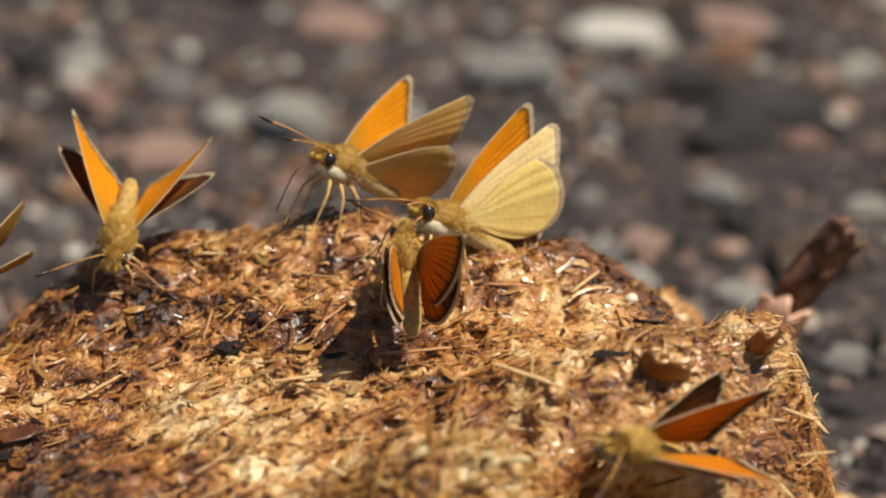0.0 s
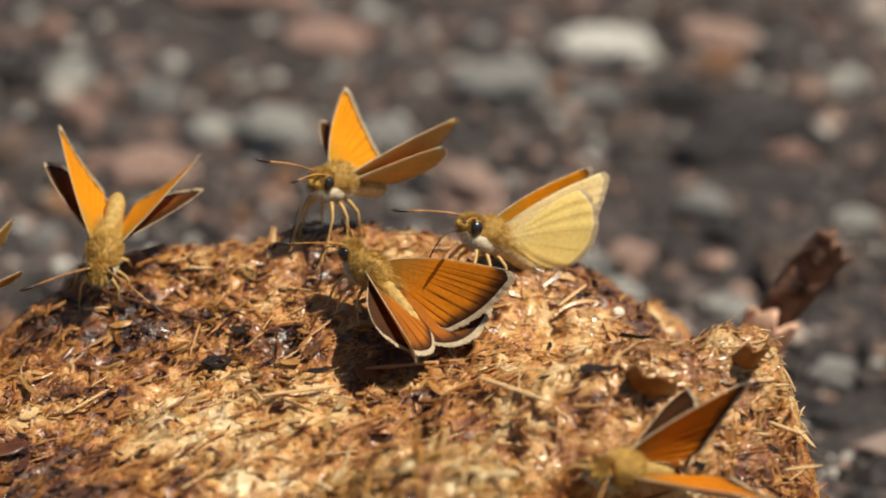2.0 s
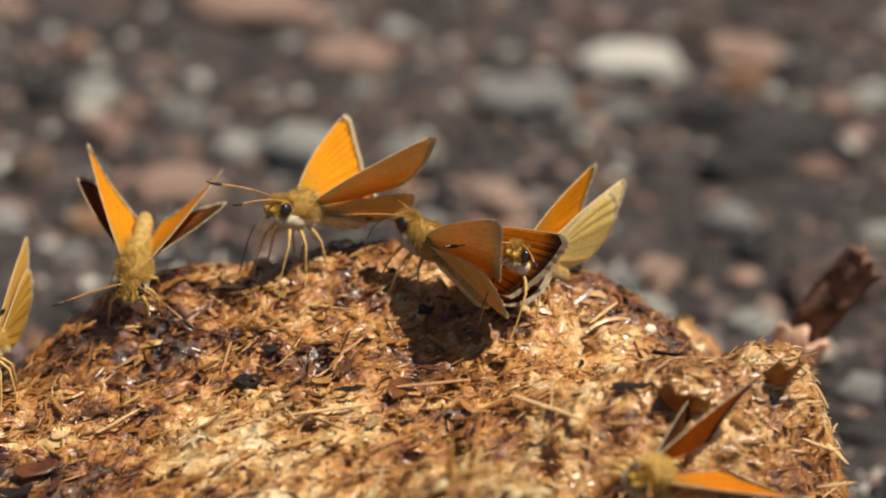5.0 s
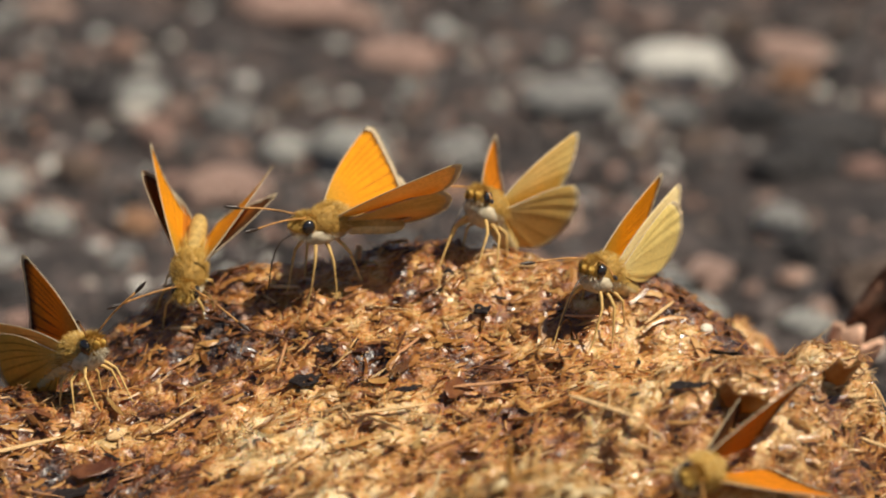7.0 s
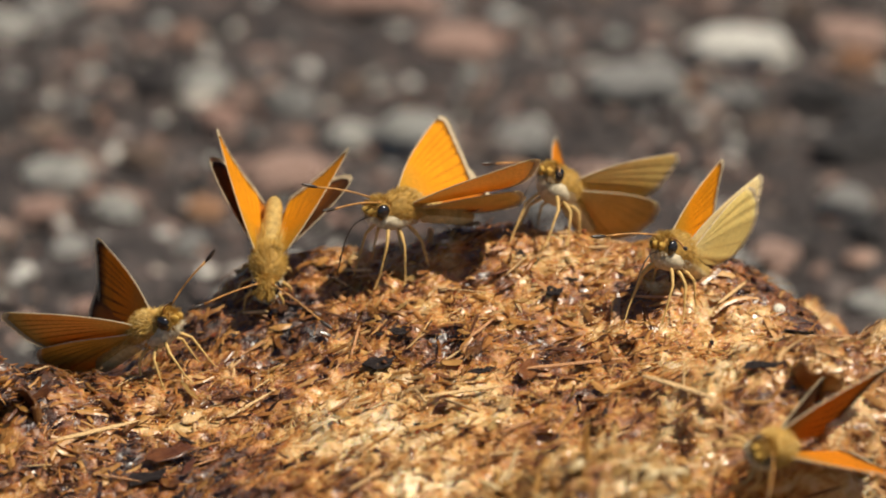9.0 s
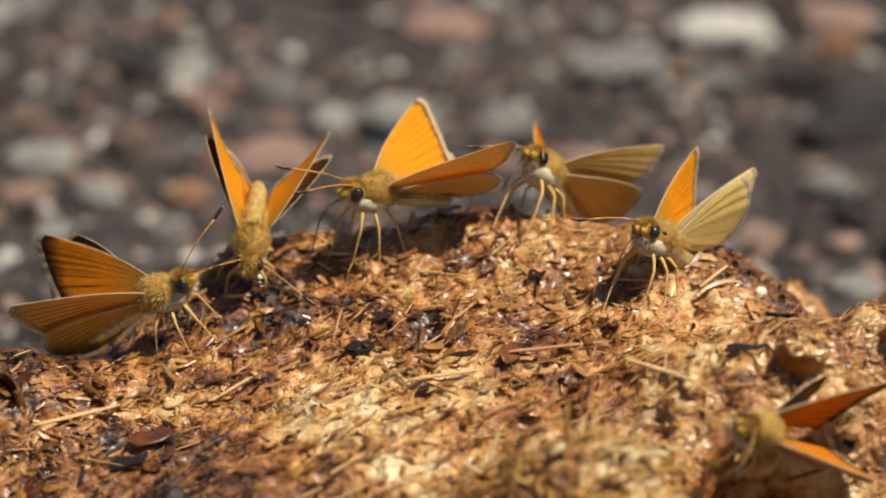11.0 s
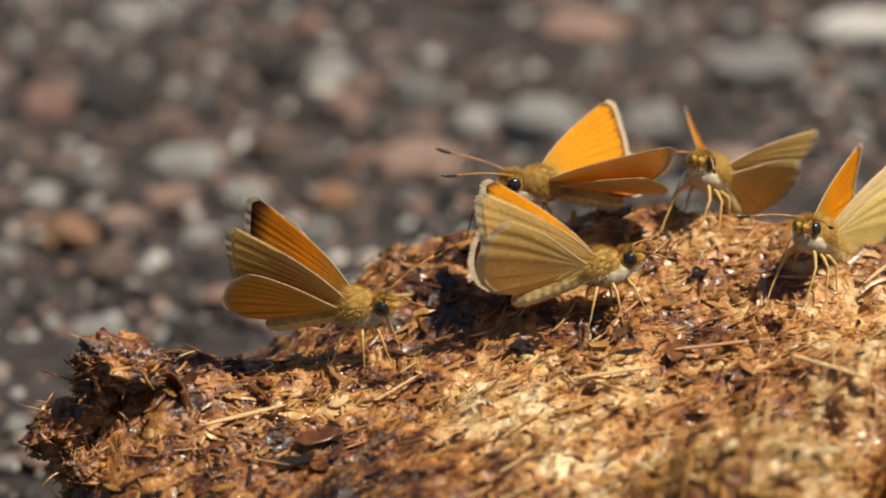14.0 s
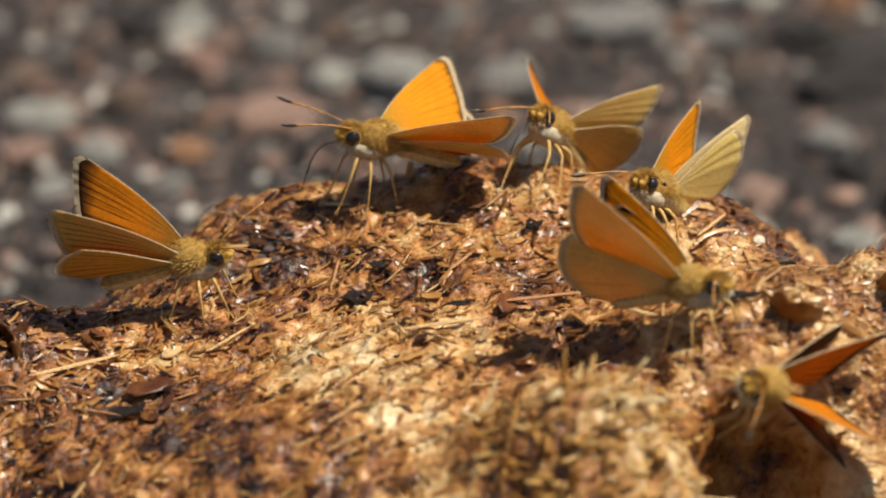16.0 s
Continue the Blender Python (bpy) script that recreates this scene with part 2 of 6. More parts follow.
# a pale insect's undersides, lightened further to hold the sunlight on them
M_FORE_UNDER_PALE = wing_material("sunlit_forewing_under", (0.93, 0.62, 0.18), (0.95, 0.66, 0.2), (0.95, 0.76, 0.38), 0.3, (0.62, 0.34, 0.08), 0.2, 0.86, glow=0.26, ray_width=0.07, costa=(0.95, 0.76, 0.36))
M_HIND_UNDER_PALE = wing_material("sunlit_hindwing_under", (0.95, 0.75, 0.31), (0.95, 0.71, 0.235), (0.95, 0.76, 0.34), 0.5, (0.62, 0.40, 0.12), 0.12, 0.9, glow=0.2, ray_n=7.0, ray_width=0.08)


def fringe_material():
    n = Nodes("wing_fringe")
    f = n.noise(4000.0)
    col = n.ramp(f, (0.3, (0.55, 0.42, 0.25)), (0.7, (0.84, 0.74, 0.54)))
    n.done(col, 0.8, None, 0.2)
    both = n.node("MixShader", 0.5, n.bsdf.outputs[0], n.node("BsdfTranslucent", col).outputs[0])
    n.tree.links.new(both.outputs[0], n.out.inputs[0])
    return n.mat


M_FRINGE = fringe_material()
M_EYE = plain("compound_eye", (0.012, 0.010, 0.010), 0.16, 0.7, 0.2, 5000.0, 0.00001)
M_BODY = plain("body_scales", (0.38, 0.22, 0.05), 0.75, 0.3, 0.45, 1800.0)
M_ABDOMEN = plain("abdomen_scales", (0.38, 0.25, 0.075), 0.75, 0.3, 0.35, 1500.0)
M_BELLY = plain("belly_scales", (0.58, 0.45, 0.22), 0.8, 0.2, 0.25, 1800.0)
M_CHIN = plain("chin_scales", (0.46, 0.39, 0.27), 0.8, 0.2, 0.25, 1800.0)
M_LEG = plain("leg_scales", (0.52, 0.33, 0.11), 0.6, 0.35, 0.3, 2500.0)
M_HORN = plain("dark_horn", (0.03, 0.019, 0.012), 0.35, 0.5, 0.4, 2500.0)
M_ANTENNA = plain("antenna_scales", (0.42, 0.2, 0.05), 0.5, 0.4, 0.6, 1300.0)


def fur_material(name, *stops):
    n = Nodes(name)
    r = n.node("NewGeometry").outputs["Random Per Island"]
    col = n.ramp(r, *stops)
    n.done(col, 0.55, None, 0.3)
    both = n.node("MixShader", 0.25, n.bsdf.outputs[0], n.node("BsdfTranslucent", col).outputs[0])
    n.tree.links.new(both.outputs[0], n.out.inputs[0])
    return n.mat


M_FUR = fur_material("fur", (0.0, (0.28, 0.15, 0.03)), (0.4, (0.52, 0.30, 0.055)), (0.8, (0.68, 0.44, 0.1)), (1.0, (0.8, 0.62, 0.27)))
M_DOWN = fur_material("down", (0.0, (0.42, 0.34, 0.2)), (0.5, (0.7, 0.62, 0.44)), (1.0, (0.85, 0.8, 0.66)))
M_STICK = plain("red_brown_stalk", (0.52, 0.26, 0.12), 0.5, 0.4, 0.4, 700.0)
M_STRAW = plain("pale_straw", (0.72, 0.47, 0.22), 0.45, 0.5, 0.35, 600.0)
M_DARKCHIP = plain("dark_husk", (0.030, 0.020, 0.018), 0.5, 0.4, 0.5, 900.0, 0.0003)
M_REDCHIP = plain("red_husk", (0.34, 0.07, 0.02), 0.45, 0.4, 0.35, 700.0, 0.0002)
M_BROWNCHIP = plain("brown_husk", (0.16, 0.055, 0.018), 0.5, 0.4, 0.5, 700.0, 0.0003)
M_SEED = plain("pale_seed", (0.82, 0.76, 0.62), 0.3, 0.5, 0.15, 900.0)
M_BARK = plain("dry_bark", (0.13, 0.068, 0.042), 0.7, 0.3, 0.8, 330.0, 0.0008)
M_WOOD = plain("pink_wood", (0.58, 0.36, 0.25), 0.65, 0.3, 0.35, 300.0, 0.0005)


# ---- small builders
def mesh_of(name, verts, faces, mats, smooth=True, slots=None, uvs=None):
    me = bpy.data.meshes.new(name)
    me.from_pydata([tuple(v) for v in verts], [], faces)
    for m in mats if isinstance(mats, (list, tuple)) else [mats]:
        me.materials.append(m)
    if slots is not None:
        me.polygons.foreach_set("material_index", slots)
    if uvs is not None:
        layer = me.uv_layers.new(name="UVMap")
        idx = np.empty(len(me.loops), dtype=np.int32)
        me.loops.foreach_get("vertex_index", idx)
        layer.data.foreach_set("uv", np.asarray(uvs, dtype=np.float32)[idx].ravel())
    me.polygons.foreach_set("use_smooth", [smooth] * len(me.polygons))
    me.update()
    return me


def part(name, me, parent, label=""):
    ob = new(name, me)
    ob.parent = parent
    return tagged(ob, label)


def tube(points, radii, sides=6):
    """Vertices and faces of a round rod through the points, closed at both ends."""
    pts = [Vector(p) for p in points]
    verts, faces = [], []
    side = None
    for i, p in enumerate(pts):
        way = (pts[min(i + 1, len(pts) - 1)] - pts[max(i - 1, 0)]).normalized()
        if side is None:
            side = way.orthogonal().normalized()
        side = (side - way * side.dot(way)).normalized()
        up = way.cross(side)
        for k in range(sides):
            a = 2 * math.pi * k / sides
            verts.append(p + radii[i] * (math.cos(a) * side + math.sin(a) * up))
    for i in range(len(pts) - 1):
        for k in range(sides):
            j = (k + 1) % sides
            faces.append((i * sides + k, i * sides + j, (i + 1) * sides + j, (i + 1) * sides + k))
    faces.append(tuple(reversed(range(sides))))
    faces.append(tuple(range((len(pts) - 1) * sides, len(pts) * sides)))
    return verts, faces


def blob(centre, size, rough=0.06, seed=0.0, rings=10, sides=14):
    """Vertices and faces of an uneven rounded body."""
    verts, faces = [], []
    for i in range(rings + 1):
        a = math.pi * i / rings
        for k in range(sides):
            b = 2 * math.pi * k / sides
            d = Vector((math.cos(a), math.sin(a) * math.cos(b), math.sin(a) * math.sin(b)))
            r = 1 + rough * noise.noise(d * 2.3 + Vector((seed, seed * 2, 0)))
            verts.append(Vector(centre) + Vector((d.x * size[0], d.y * size[1], d.z * size[2])) * r)
    for i in range(rings):
        for k in range(sides):
            j = (k + 1) % sides
            faces.append((i * sides + k, i * sides + j, (i + 1) * sides + j, (i + 1) * sides + k))
    return verts, faces


def joined(*pieces):
    verts, faces = [], []
    for v, f in pieces:
        n = len(verts)
        verts += list(v)
        faces += [tuple(n + i for i in face) for face in f]
    return verts, faces


def scaled(pair, k):
    return [Vector(v) * k for v in pair[0]], pair[1]


# ---- the dung heap
HEAP = (-12.9, -3.1, 36.8, 67.0, 42.0, 55.6)  # centre, height, radii (left, depth, right) in mm
LUMPS = [
    (-63.0, -1.0, 4.4, 9.0, 9.0), (2.0, -36.0, 12.9, 13.0, 9.0), (32.5, -3.5, 11.6, 7.0, 7.5), (-15.0, 22.0, 7.2, 20.0, 14.0),
    (12.0, 18.0, 6.1, 14.0, 10.0), (20.0, -12.0, 9.0, 12.0, 10.0), (-45.0, 15.0, 0.3, 12.0, 12.0), (30.0, 25.0, 4.5, 14.0, 14.0),
    (35.0, -22.0, 2.4, 12.0, 12.0), (-37.0, 22.0, 3.8, 9.0, 8.0), (-4.0, 30.0, 3.5, 12.0, 9.0), (24.0, 36.0, 26.9, 10.0, 9.0)]
HOLLOWS = [
    (-40.0, -12.0, -5.2, 14.0, 14.0), (-10.0, -22.0, -1.6, 16.0, 12.0), (-55.0, -22.0, -2.7, 14.0, 14.0), (-30.0, 5.0, -1.2, 12.0, 12.0),
    (-52.0, 12.0, -3.5, 7.0, 10.0), (-77.0, -6.0, -14.0, 6.5, 16.0), (16.5, -27.5, -17.0, 6.0, 4.6), (21.0, -30.5, -16.0, 4.6, 5.0),
    (17.0, -36.0, -16.0, 5.0, 5.0)]


def heap_height(x, y):
    """Height of the heap's smooth top in mm, for arrays or numbers in mm."""
    x, y = np.asarray(x, float), np.asarray(y, float)
    r2 = ((x - HEAP[0]) / np.where(x < HEAP[0], HEAP[3], HEAP[5])) ** 2 + ((y - HEAP[1]) / HEAP[4]) ** 2
    z = HEAP[2] * np.sqrt(np.clip(1 - r2 ** 2, 0, 1))
    for lx, ly, h, rx, ry in LUMPS + HOLLOWS:
        z = z + h * np.exp(-((x - lx) / rx) ** 2 - ((y - ly) / ry) ** 2)
    return z


def grain(x, y):
    """Small unevenness of the heap in mm."""
    p = Vector((x, y, 0))
    soft = 1.1 * noise.noise(p / 9) + 0.8 * noise.noise(p / 3.6 + Vector((7, 1, 0)))
    pit = max(0.0, noise.noise(p / 4.6 + Vector((3, 9, 2))) - 0.22)
    q = Vector((0.94 * x + 0.34 * y, 3.2 * (0.94 * y - 0.34 * x), 0))
    shred = 0.42 * noise.noise(q / 1.9) + 0.26 * noise.noise(q / 0.9 + Vector((4, 2, 0)))
    return soft + shred - 3.0 * pit + 0.6 * noise.noise(p / 1.6) * (0.6 + abs(noise.noise(p / 5))) + 0.28 * noise.noise(p / 0.75)


def rough_height(x, y):
    return float(heap_height(x, y)) + grain(x, y)


def slope(x, y):
    """The outward normal of the heap's smooth top."""
    e = 0.6
    n = Vector((-(float(heap_height(x + e, y)) - float(heap_height(x - e, y))) / (2 * e), -(float(heap_height(x, y + e)) - float(heap_height(x, y - e))) / (2 * e), 1))
    return n.normalized()


def build_heap():
    step = 0.36
    xs, ys = np.arange(-92, 56, step), np.arange(-56, 58, step)
    gx, gy = np.meshgrid(xs, ys)
    gz = heap_height(gx, gy)
    n = np.zeros_like(gz)
    for j in range(gz.shape[0]):
        for i in range(gz.shape[1]):
            n[j, i] = grain(gx[j, i], gy[j, i]) if gz[j, i] > 0.3 else -0.6
    dzy, dzx = np.gradient(gz, step)
    ln = np.sqrt(1 + np.minimum(dzx ** 2 + dzy ** 2, 9))
    verts = np.stack([gx - np.clip(dzx, -3, 3) / ln * n, gy - np.clip(dzy, -3, 3) / ln * n, gz + n / ln], -1).reshape(-1, 3) * MM
    # the near end is eaten away beneath its rim
    vx, vy, vz = verts[:, 0] / MM, verts[:, 1] / MM, verts[:, 2] / MM
    under = np.clip((35 - vz) / 9, 0, 1) * np.clip((vy + 31.5) / 3, 0, 1) * np.clip((-19 - vy) / 1.5, 0, 1) * np.exp(-((vx - 17) / 6.5) ** 4)
    verts[:, 1] += 8.0 * under * MM
    w = len(xs)
    faces = [(j * w + i, j * w + i + 1, (j + 1) * w + i + 1, (j + 1) * w + i)
             for j in range(len(ys) - 1) for i in range(w - 1) if gz[j:j + 2, i:i + 2].max() > 0.3]
    me = mesh_of("dung_heap", verts, faces, M_DUNG)
    bm = bmesh.new()
    bm.from_mesh(me)
    bmesh.ops.delete(bm, geom=[v for v in bm.verts if not v.link_faces], context="VERTS")
    bm.to_mesh(me)
    bm.free()
    return me


heap = tagged(new("dung_heap"), "moist brown fibrous horse dung heap lying on dark gravel", "dung")
part("core", build_heap(), heap)


def on_heap(box):
    """Picks spots on the heap: a point and the outward normal in mm."""
    def pick(rng):
        x, y = rng.uniform(box[0], box[1]), rng.uniform(box[2], box[3])
        z = float(heap_height(x, y))
        if z < 1.5 or (z < 34 and 9 < x < 25 and -32 < y < -19):
            return None
        nrm = slope(x, y)
        return Vector((x, y, z)) + nrm * grain(x, y), nrm
    return pick


def on_lump(me, place_at):
    """Picks spots on a lump's surface."""
    spots = [(place_at @ v.co / MM, (place_at.to_3x3() @ v.normal).normalized()) for v in me.vertices]
    return lambda rng: spots[int(rng.integers(len(spots)))]


def strands(name, count, seed, pick, length, width, tilt, mat, up=0.0, blunt=0.0):
    """Many short flattened strands laid over a surface, in one mesh; blunt ones are torn scraps."""
    rng = np.random.default_rng(seed)
    verts, faces = [], []
    for _ in range(count):
        spot = pick(rng)
        if spot is None:
            continue
        o, nrm = spot
        a = rng.uniform(0, 2 * math.pi) if rng.random() < 0.45 else rng.normal(0.35, 0.5)
        t = Vector((math.cos(a), math.sin(a), 0.01))
        t = (t - nrm * t.dot(nrm)).normalized()
        lean = rng.normal(0, tilt) + (up if rng.random() < 0.3 else 0)
        t = (t * math.cos(lean) + nrm * math.sin(abs(lean))).normalized()
        s = nrm.cross(t).normalized()
        f = t.cross(s).normalized()
        roll = rng.normal(0, 0.12)
        s, f = s * math.cos(roll) + f * math.sin(roll), f * math.cos(roll) - s * math.sin(roll)
        ln, wd = length * math.exp(rng.normal(0, 0.45)), width * math.exp(rng.normal(0, 0.5))
        o = o + nrm * (rng.uniform(-0.15, 0.25) if blunt < 0.5 else rng.uniform(-0.05, 0.2))
        bend, twist = rng.normal(0, 0.10) * ln, rng.normal(0, 0.12) * ln
        thick = 0.3 - 0.25 * blunt
        b = len(verts)
        for u, w in ((-0.5, 0.3), (-0.25, 0.85), (0.0, 1.0), (0.26, 0.8), (0.5, 0.25)):
            w = w + blunt * (rng.uniform(0.55, 1.15) - w)
            skew = blunt * rng.uniform(-0.22, 0.22) * wd
            c = o + t * (u * ln + 0.3 * ln * abs(math.sin(lean))) + f * (bend * (0.25 - u * u) * 2) + s * (twist * (0.25 - u * u) * 2)
            k = blunt * rng.uniform(-0.3, 0.3) * wd
            verts += [(c - s * wd * w * 0.5 + t * k) * MM, (c + f * wd * w * thick + s * skew) * MM, (c + s * wd * w * 0.5 - t * k) * MM, (c - f * wd * w * thick * 0.7) * MM]
        faces.append((b, b + 3, b + 2, b + 1))
        for k in range(4):
            p, q = b + 4 * k, b + 4 * k + 4
            faces += [(p, p + 1, q + 1, q), (p + 1, p + 2, q + 2, q + 1), (p + 2, p + 3, q + 3, q + 2), (p + 3, p, q, q + 3)]
        faces.append((b + 16, b + 17, b + 18, b + 19))
    return mesh_of(name, verts, faces, mat, smooth=blunt < 0.5)


ALL = on_heap((-74, 46, -44, 36))
tagged(part("scrap_layer", strands("scrap_layer", 2600, 5, ALL, 1.7, 0.48, 0.12, M_SCRAP, 0.25, 0.7), heap, "torn chewed brown leaf scraps"), kind="stuff")
tagged(part("pale_scrap_layer", strands("pale_scrap_layer", 1700, 6, ALL, 1.6, 0.4, 0.12, M_SCRAP_PALE, 0.3, 0.7), heap, "pale straw-coloured torn scraps"), kind="stuff")
tagged(part("fibre_layer", strands("fibre_layer", 13000, 4, ALL, 1.2, 0.12, 0.17, M_FIBRE, 0.4), heap, "short chewed brown plant fibres"), kind="stuff")
tagged(part("fine_fibre_layer", strands("fine_fibre_layer", 13000, 9, ALL, 1.3, 0.11, 0.17, M_FIBRE_PALE, 0.4), heap, "fine pale plant threads"), kind="stuff")
tagged(part("chaff", strands("chaff", 1500, 7, ALL, 1.5, 0.55, 0.16, M_CHAFF, 0.35, 0.8), heap, "flat brown and tan chaff scraps"), kind="stuff")
tagged(part("blade_layer", strands("blade_layer", 800, 8, on_heap((-11, 15, -46, -24)), 2.4, 0.6, 0.2, M_BLADE, 0.7, 0.4), heap, "pale chewed grass blades"), kind="stuff")
tagged(part("edge_fibre_layer", strands("edge_fibre_layer", 4200, 18, on_heap((18, 50, -34, 9)), 1.5, 0.16, 0.2, M_FIBRE_PALE, 0.4), heap, "loose pale fibres on the steep edge"), kind="stuff")


def lump_mesh(name, size, seed, mat, fine=5):
    """A ragged lump with hollows and torn edges."""
    bm = bmesh.new()
    bmesh.ops.create_icosphere(bm, subdivisions=fine, radius=1.0)
    o = Vector((seed * 2.7, seed * 1.3, seed * 0.7))
    for p in bm.verts:
        d = p.co.normalized()
        k = 1 + 0.34 * noise.noise(d * 1.6 + o) + 0.26 * noise.noise(d * 3.7 + o) - 0.5 * max(0.0, noise.noise(d * 2.6 - o)) + 0.16 * noise.noise(d * 8 + o) + 0.09 * noise.noise(d * 17) + 0.05 * noise.noise(d * 34)
        p.co = Vector((d.x * size[0], d.y * size[1], d.z * size[2])) * k * MM
    bm.normal_update()
    me = bpy.data.meshes.new(name)
    bm.to_mesh(me)
    bm.free()
    me.materials.append(mat)
    me.polygons.foreach_set("use_smooth", [True] * len(me.polygons))
    return me


clod_at = pose(-64.6 * MM, -1.0 * MM, 22.0 * MM)
clod_mesh = lump_mesh("clod", (7.2, 7.5, 12.5), 3.0, M_DUNG_WET, 6)
clod = part("clod", clod_mesh, heap, "ragged dark brown clod at the heap's end")
clod.matrix_basis = clod_at
clod_hair = strands("clod_fibres", 1500, 21, on_lump(clod_mesh, clod_at), 2.0, 0.24, 0.4, M_FIBRE, 0.6)
tagged(part("clod_fibre_layer", clod_hair, heap, "wet brown fibres and stalks"), kind="stuff")
# crusts that hang together as the clod's top and shoulder
for x, y, z, sx, sy, sz, tilt, mat in ((-63.6, -4.0, 36.4, 4.6, 3.4, 2.4, 25, M_DUNG), (-66.6, -5.0, 35.4, 2.2, 2.2, 3.4, -12, M_DUNG_WET), (-70.6, -5.0, 29.4, 3.4, 3.0, 2.6, -30, M_DUNG),
                                       (-61.0, -9.5, 26.2, 2.6, 2.2, 4.6, 14, M_DUNG), (-67.0, -10.0, 27.4, 2.8, 2.0, 1.8, 8, M_DUNG), (-57.5, -9.0, 22.5, 3.0, 2.6, 3.4, 20, M_DUNG)):
    me = lump_mesh("crust", (sx, sy, sz), x + y, mat)
    at = pose(x * MM, y * MM, z * MM, 12, tilt, x * 9 % 40)
    ob = part("crust", me, clod)
    ob.matrix_basis = clod_at.inverted() @ at
    hair = strands("crust_fibres", 260, int(-x * 10), on_lump(me, at), 1.5, 0.2, 0.3, M_FIBRE if mat is M_DUNG_WET else M_FIBRE_PALE, 0.5)
    tagged(part("crust_fibre_layer", hair, heap), kind="stuff")


# single straws and flakes set in the heap
def straw_mesh(name, mat, bend, seed):
    rng = random.Random(seed)
    pts, rad = [], []
    for i in range(6):
        u = i / 5 - 0.5
        pts.append((u, bend * (0.25 - u * u), 0.04 * rng.uniform(-1, 1) * bend))
        rad.append(0.5 * (0.75 + 0.25 * rng.random()) * (0.5 if i in (0, 5) else 1))
    pts = [Vector(p) for p in pts]
    v, f = tube([(p.x, p.y * 10, p.z * 10) for p in pts], rad, 6)
    return mesh_of(name, [(a.x, a.y, a.z * 0.6) for a in v], f, mat)


def flake_mesh(name, mat, seed, cup=0.25):
    """A thin uneven flake about one unit across, cupped, with thickness."""
    rng = random.Random(seed)
    n = 13
    edge = []
    for k in range(n):
        r = rng.uniform(0.55, 1.1)
        edge.append((math.cos(2 * math.pi * k / n) * 0.5 * r, math.sin(2 * math.pi * k / n) * 0.4 * r))
    verts, faces = [], []
    for top in (0.045, -0.045):
        verts.append((0, 0, top - cup * 0.12))
        for r in (0.55, 1.0):
            for x, y in edge:
                verts.append((x * r, y * r, top * (1 if r < 1 else 0.5) + cup * (x * x + y * y) * r * r + rng.uniform(-0.02, 0.02)))
    m = 1 + 2 * n
    for s, flip in ((0, False), (m, True)):
        for k in range(n):
            j = (k + 1) % n
            tri, quad = (s, s + 1 + k, s + 1 + j), (s + 1 + k, s + 1 + n + k, s + 1 + n + j, s + 1 + j)
            faces += [tuple(reversed(tri)) if flip else tri, tuple(reversed(quad)) if flip else quad]
    for k in range(n):
        j = (k + 1) % n
        faces.append((1 + n + k, m + 1 + n + k, m + 1 + n + j, 1 + n + j))
    return mesh_of(name, verts, faces, mat)


def laid(x, y, angle, sink=0.0, roll=0.0):
    """A pose flat on the heap at x, y in mm, turned by an angle in degrees."""
    nrm = slope(x, y)
    t = Vector((math.cos(radians(angle)), math.sin(radians(angle)), 0))
    t = (t - nrm * t.dot(nrm)).normalized()
    s = nrm.cross(t)
    m = Matrix((t, s, nrm)).transposed().to_4x4()
    m.translation = Vector((x, y, rough_height(x, y) + 0.3 - sink)) * MM
    return m @ pose(0, 0, 0, roll)


def place(ob, m, sx, sy, sz):
    ob.matrix_basis = m @ Matrix.Diagonal((sx * MM, sy * MM, sz * MM, 1))
    return ob


STRAWS = [straw_mesh("straw", m, b, 20 + i) for i, (m, b) in enumerate([(M_STRAW, 0.05), (M_STRAW, 0.16), (M_STICK, 0.04), (M_BROWNCHIP, 0.1), (M_STRAW, -0.1)])]
FLAKES = [flake_mesh("flake", m, 40 + i, c) for i, (m, c) in enumerate([(M_DARKCHIP, 0.2), (M_BROWNCHIP, 0.5), (M_DARKCHIP, 0.6), (M_BROWNCHIP, 0.2), (M_REDCHIP, 0.3)])]
rng = random.Random(77)
for i in range(105):
    x, y = rng.uniform(-70, 40), rng.uniform(-30, 26)
    if heap_height(x, y) < 10:
        continue
    ob = part("straw", rng.choice(STRAWS), heap)
    place(ob, laid(x, y, rng.gauss(15, 45), -0.15, rng.uniform(0, 360)), rng.uniform(1.8, 4.6), rng.uniform(0.25, 0.5), rng.uniform(0.22, 0.45))
for i in range(280):
    x, y = rng.uniform(-70, 40), rng.uniform(-30, 26)
    if heap_height(x, y) < 10:
        continue
    ob = part("flake", rng.choice(FLAKES), heap)
    place(ob, laid(x, y, rng.uniform(0, 360), -0.1, rng.gauss(0, 22)), 0.75 * math.exp(rng.gauss(0.35, 0.4)), 0.6 * math.exp(rng.gauss(0.1, 0.35)), rng.uniform(0.8, 1.6))


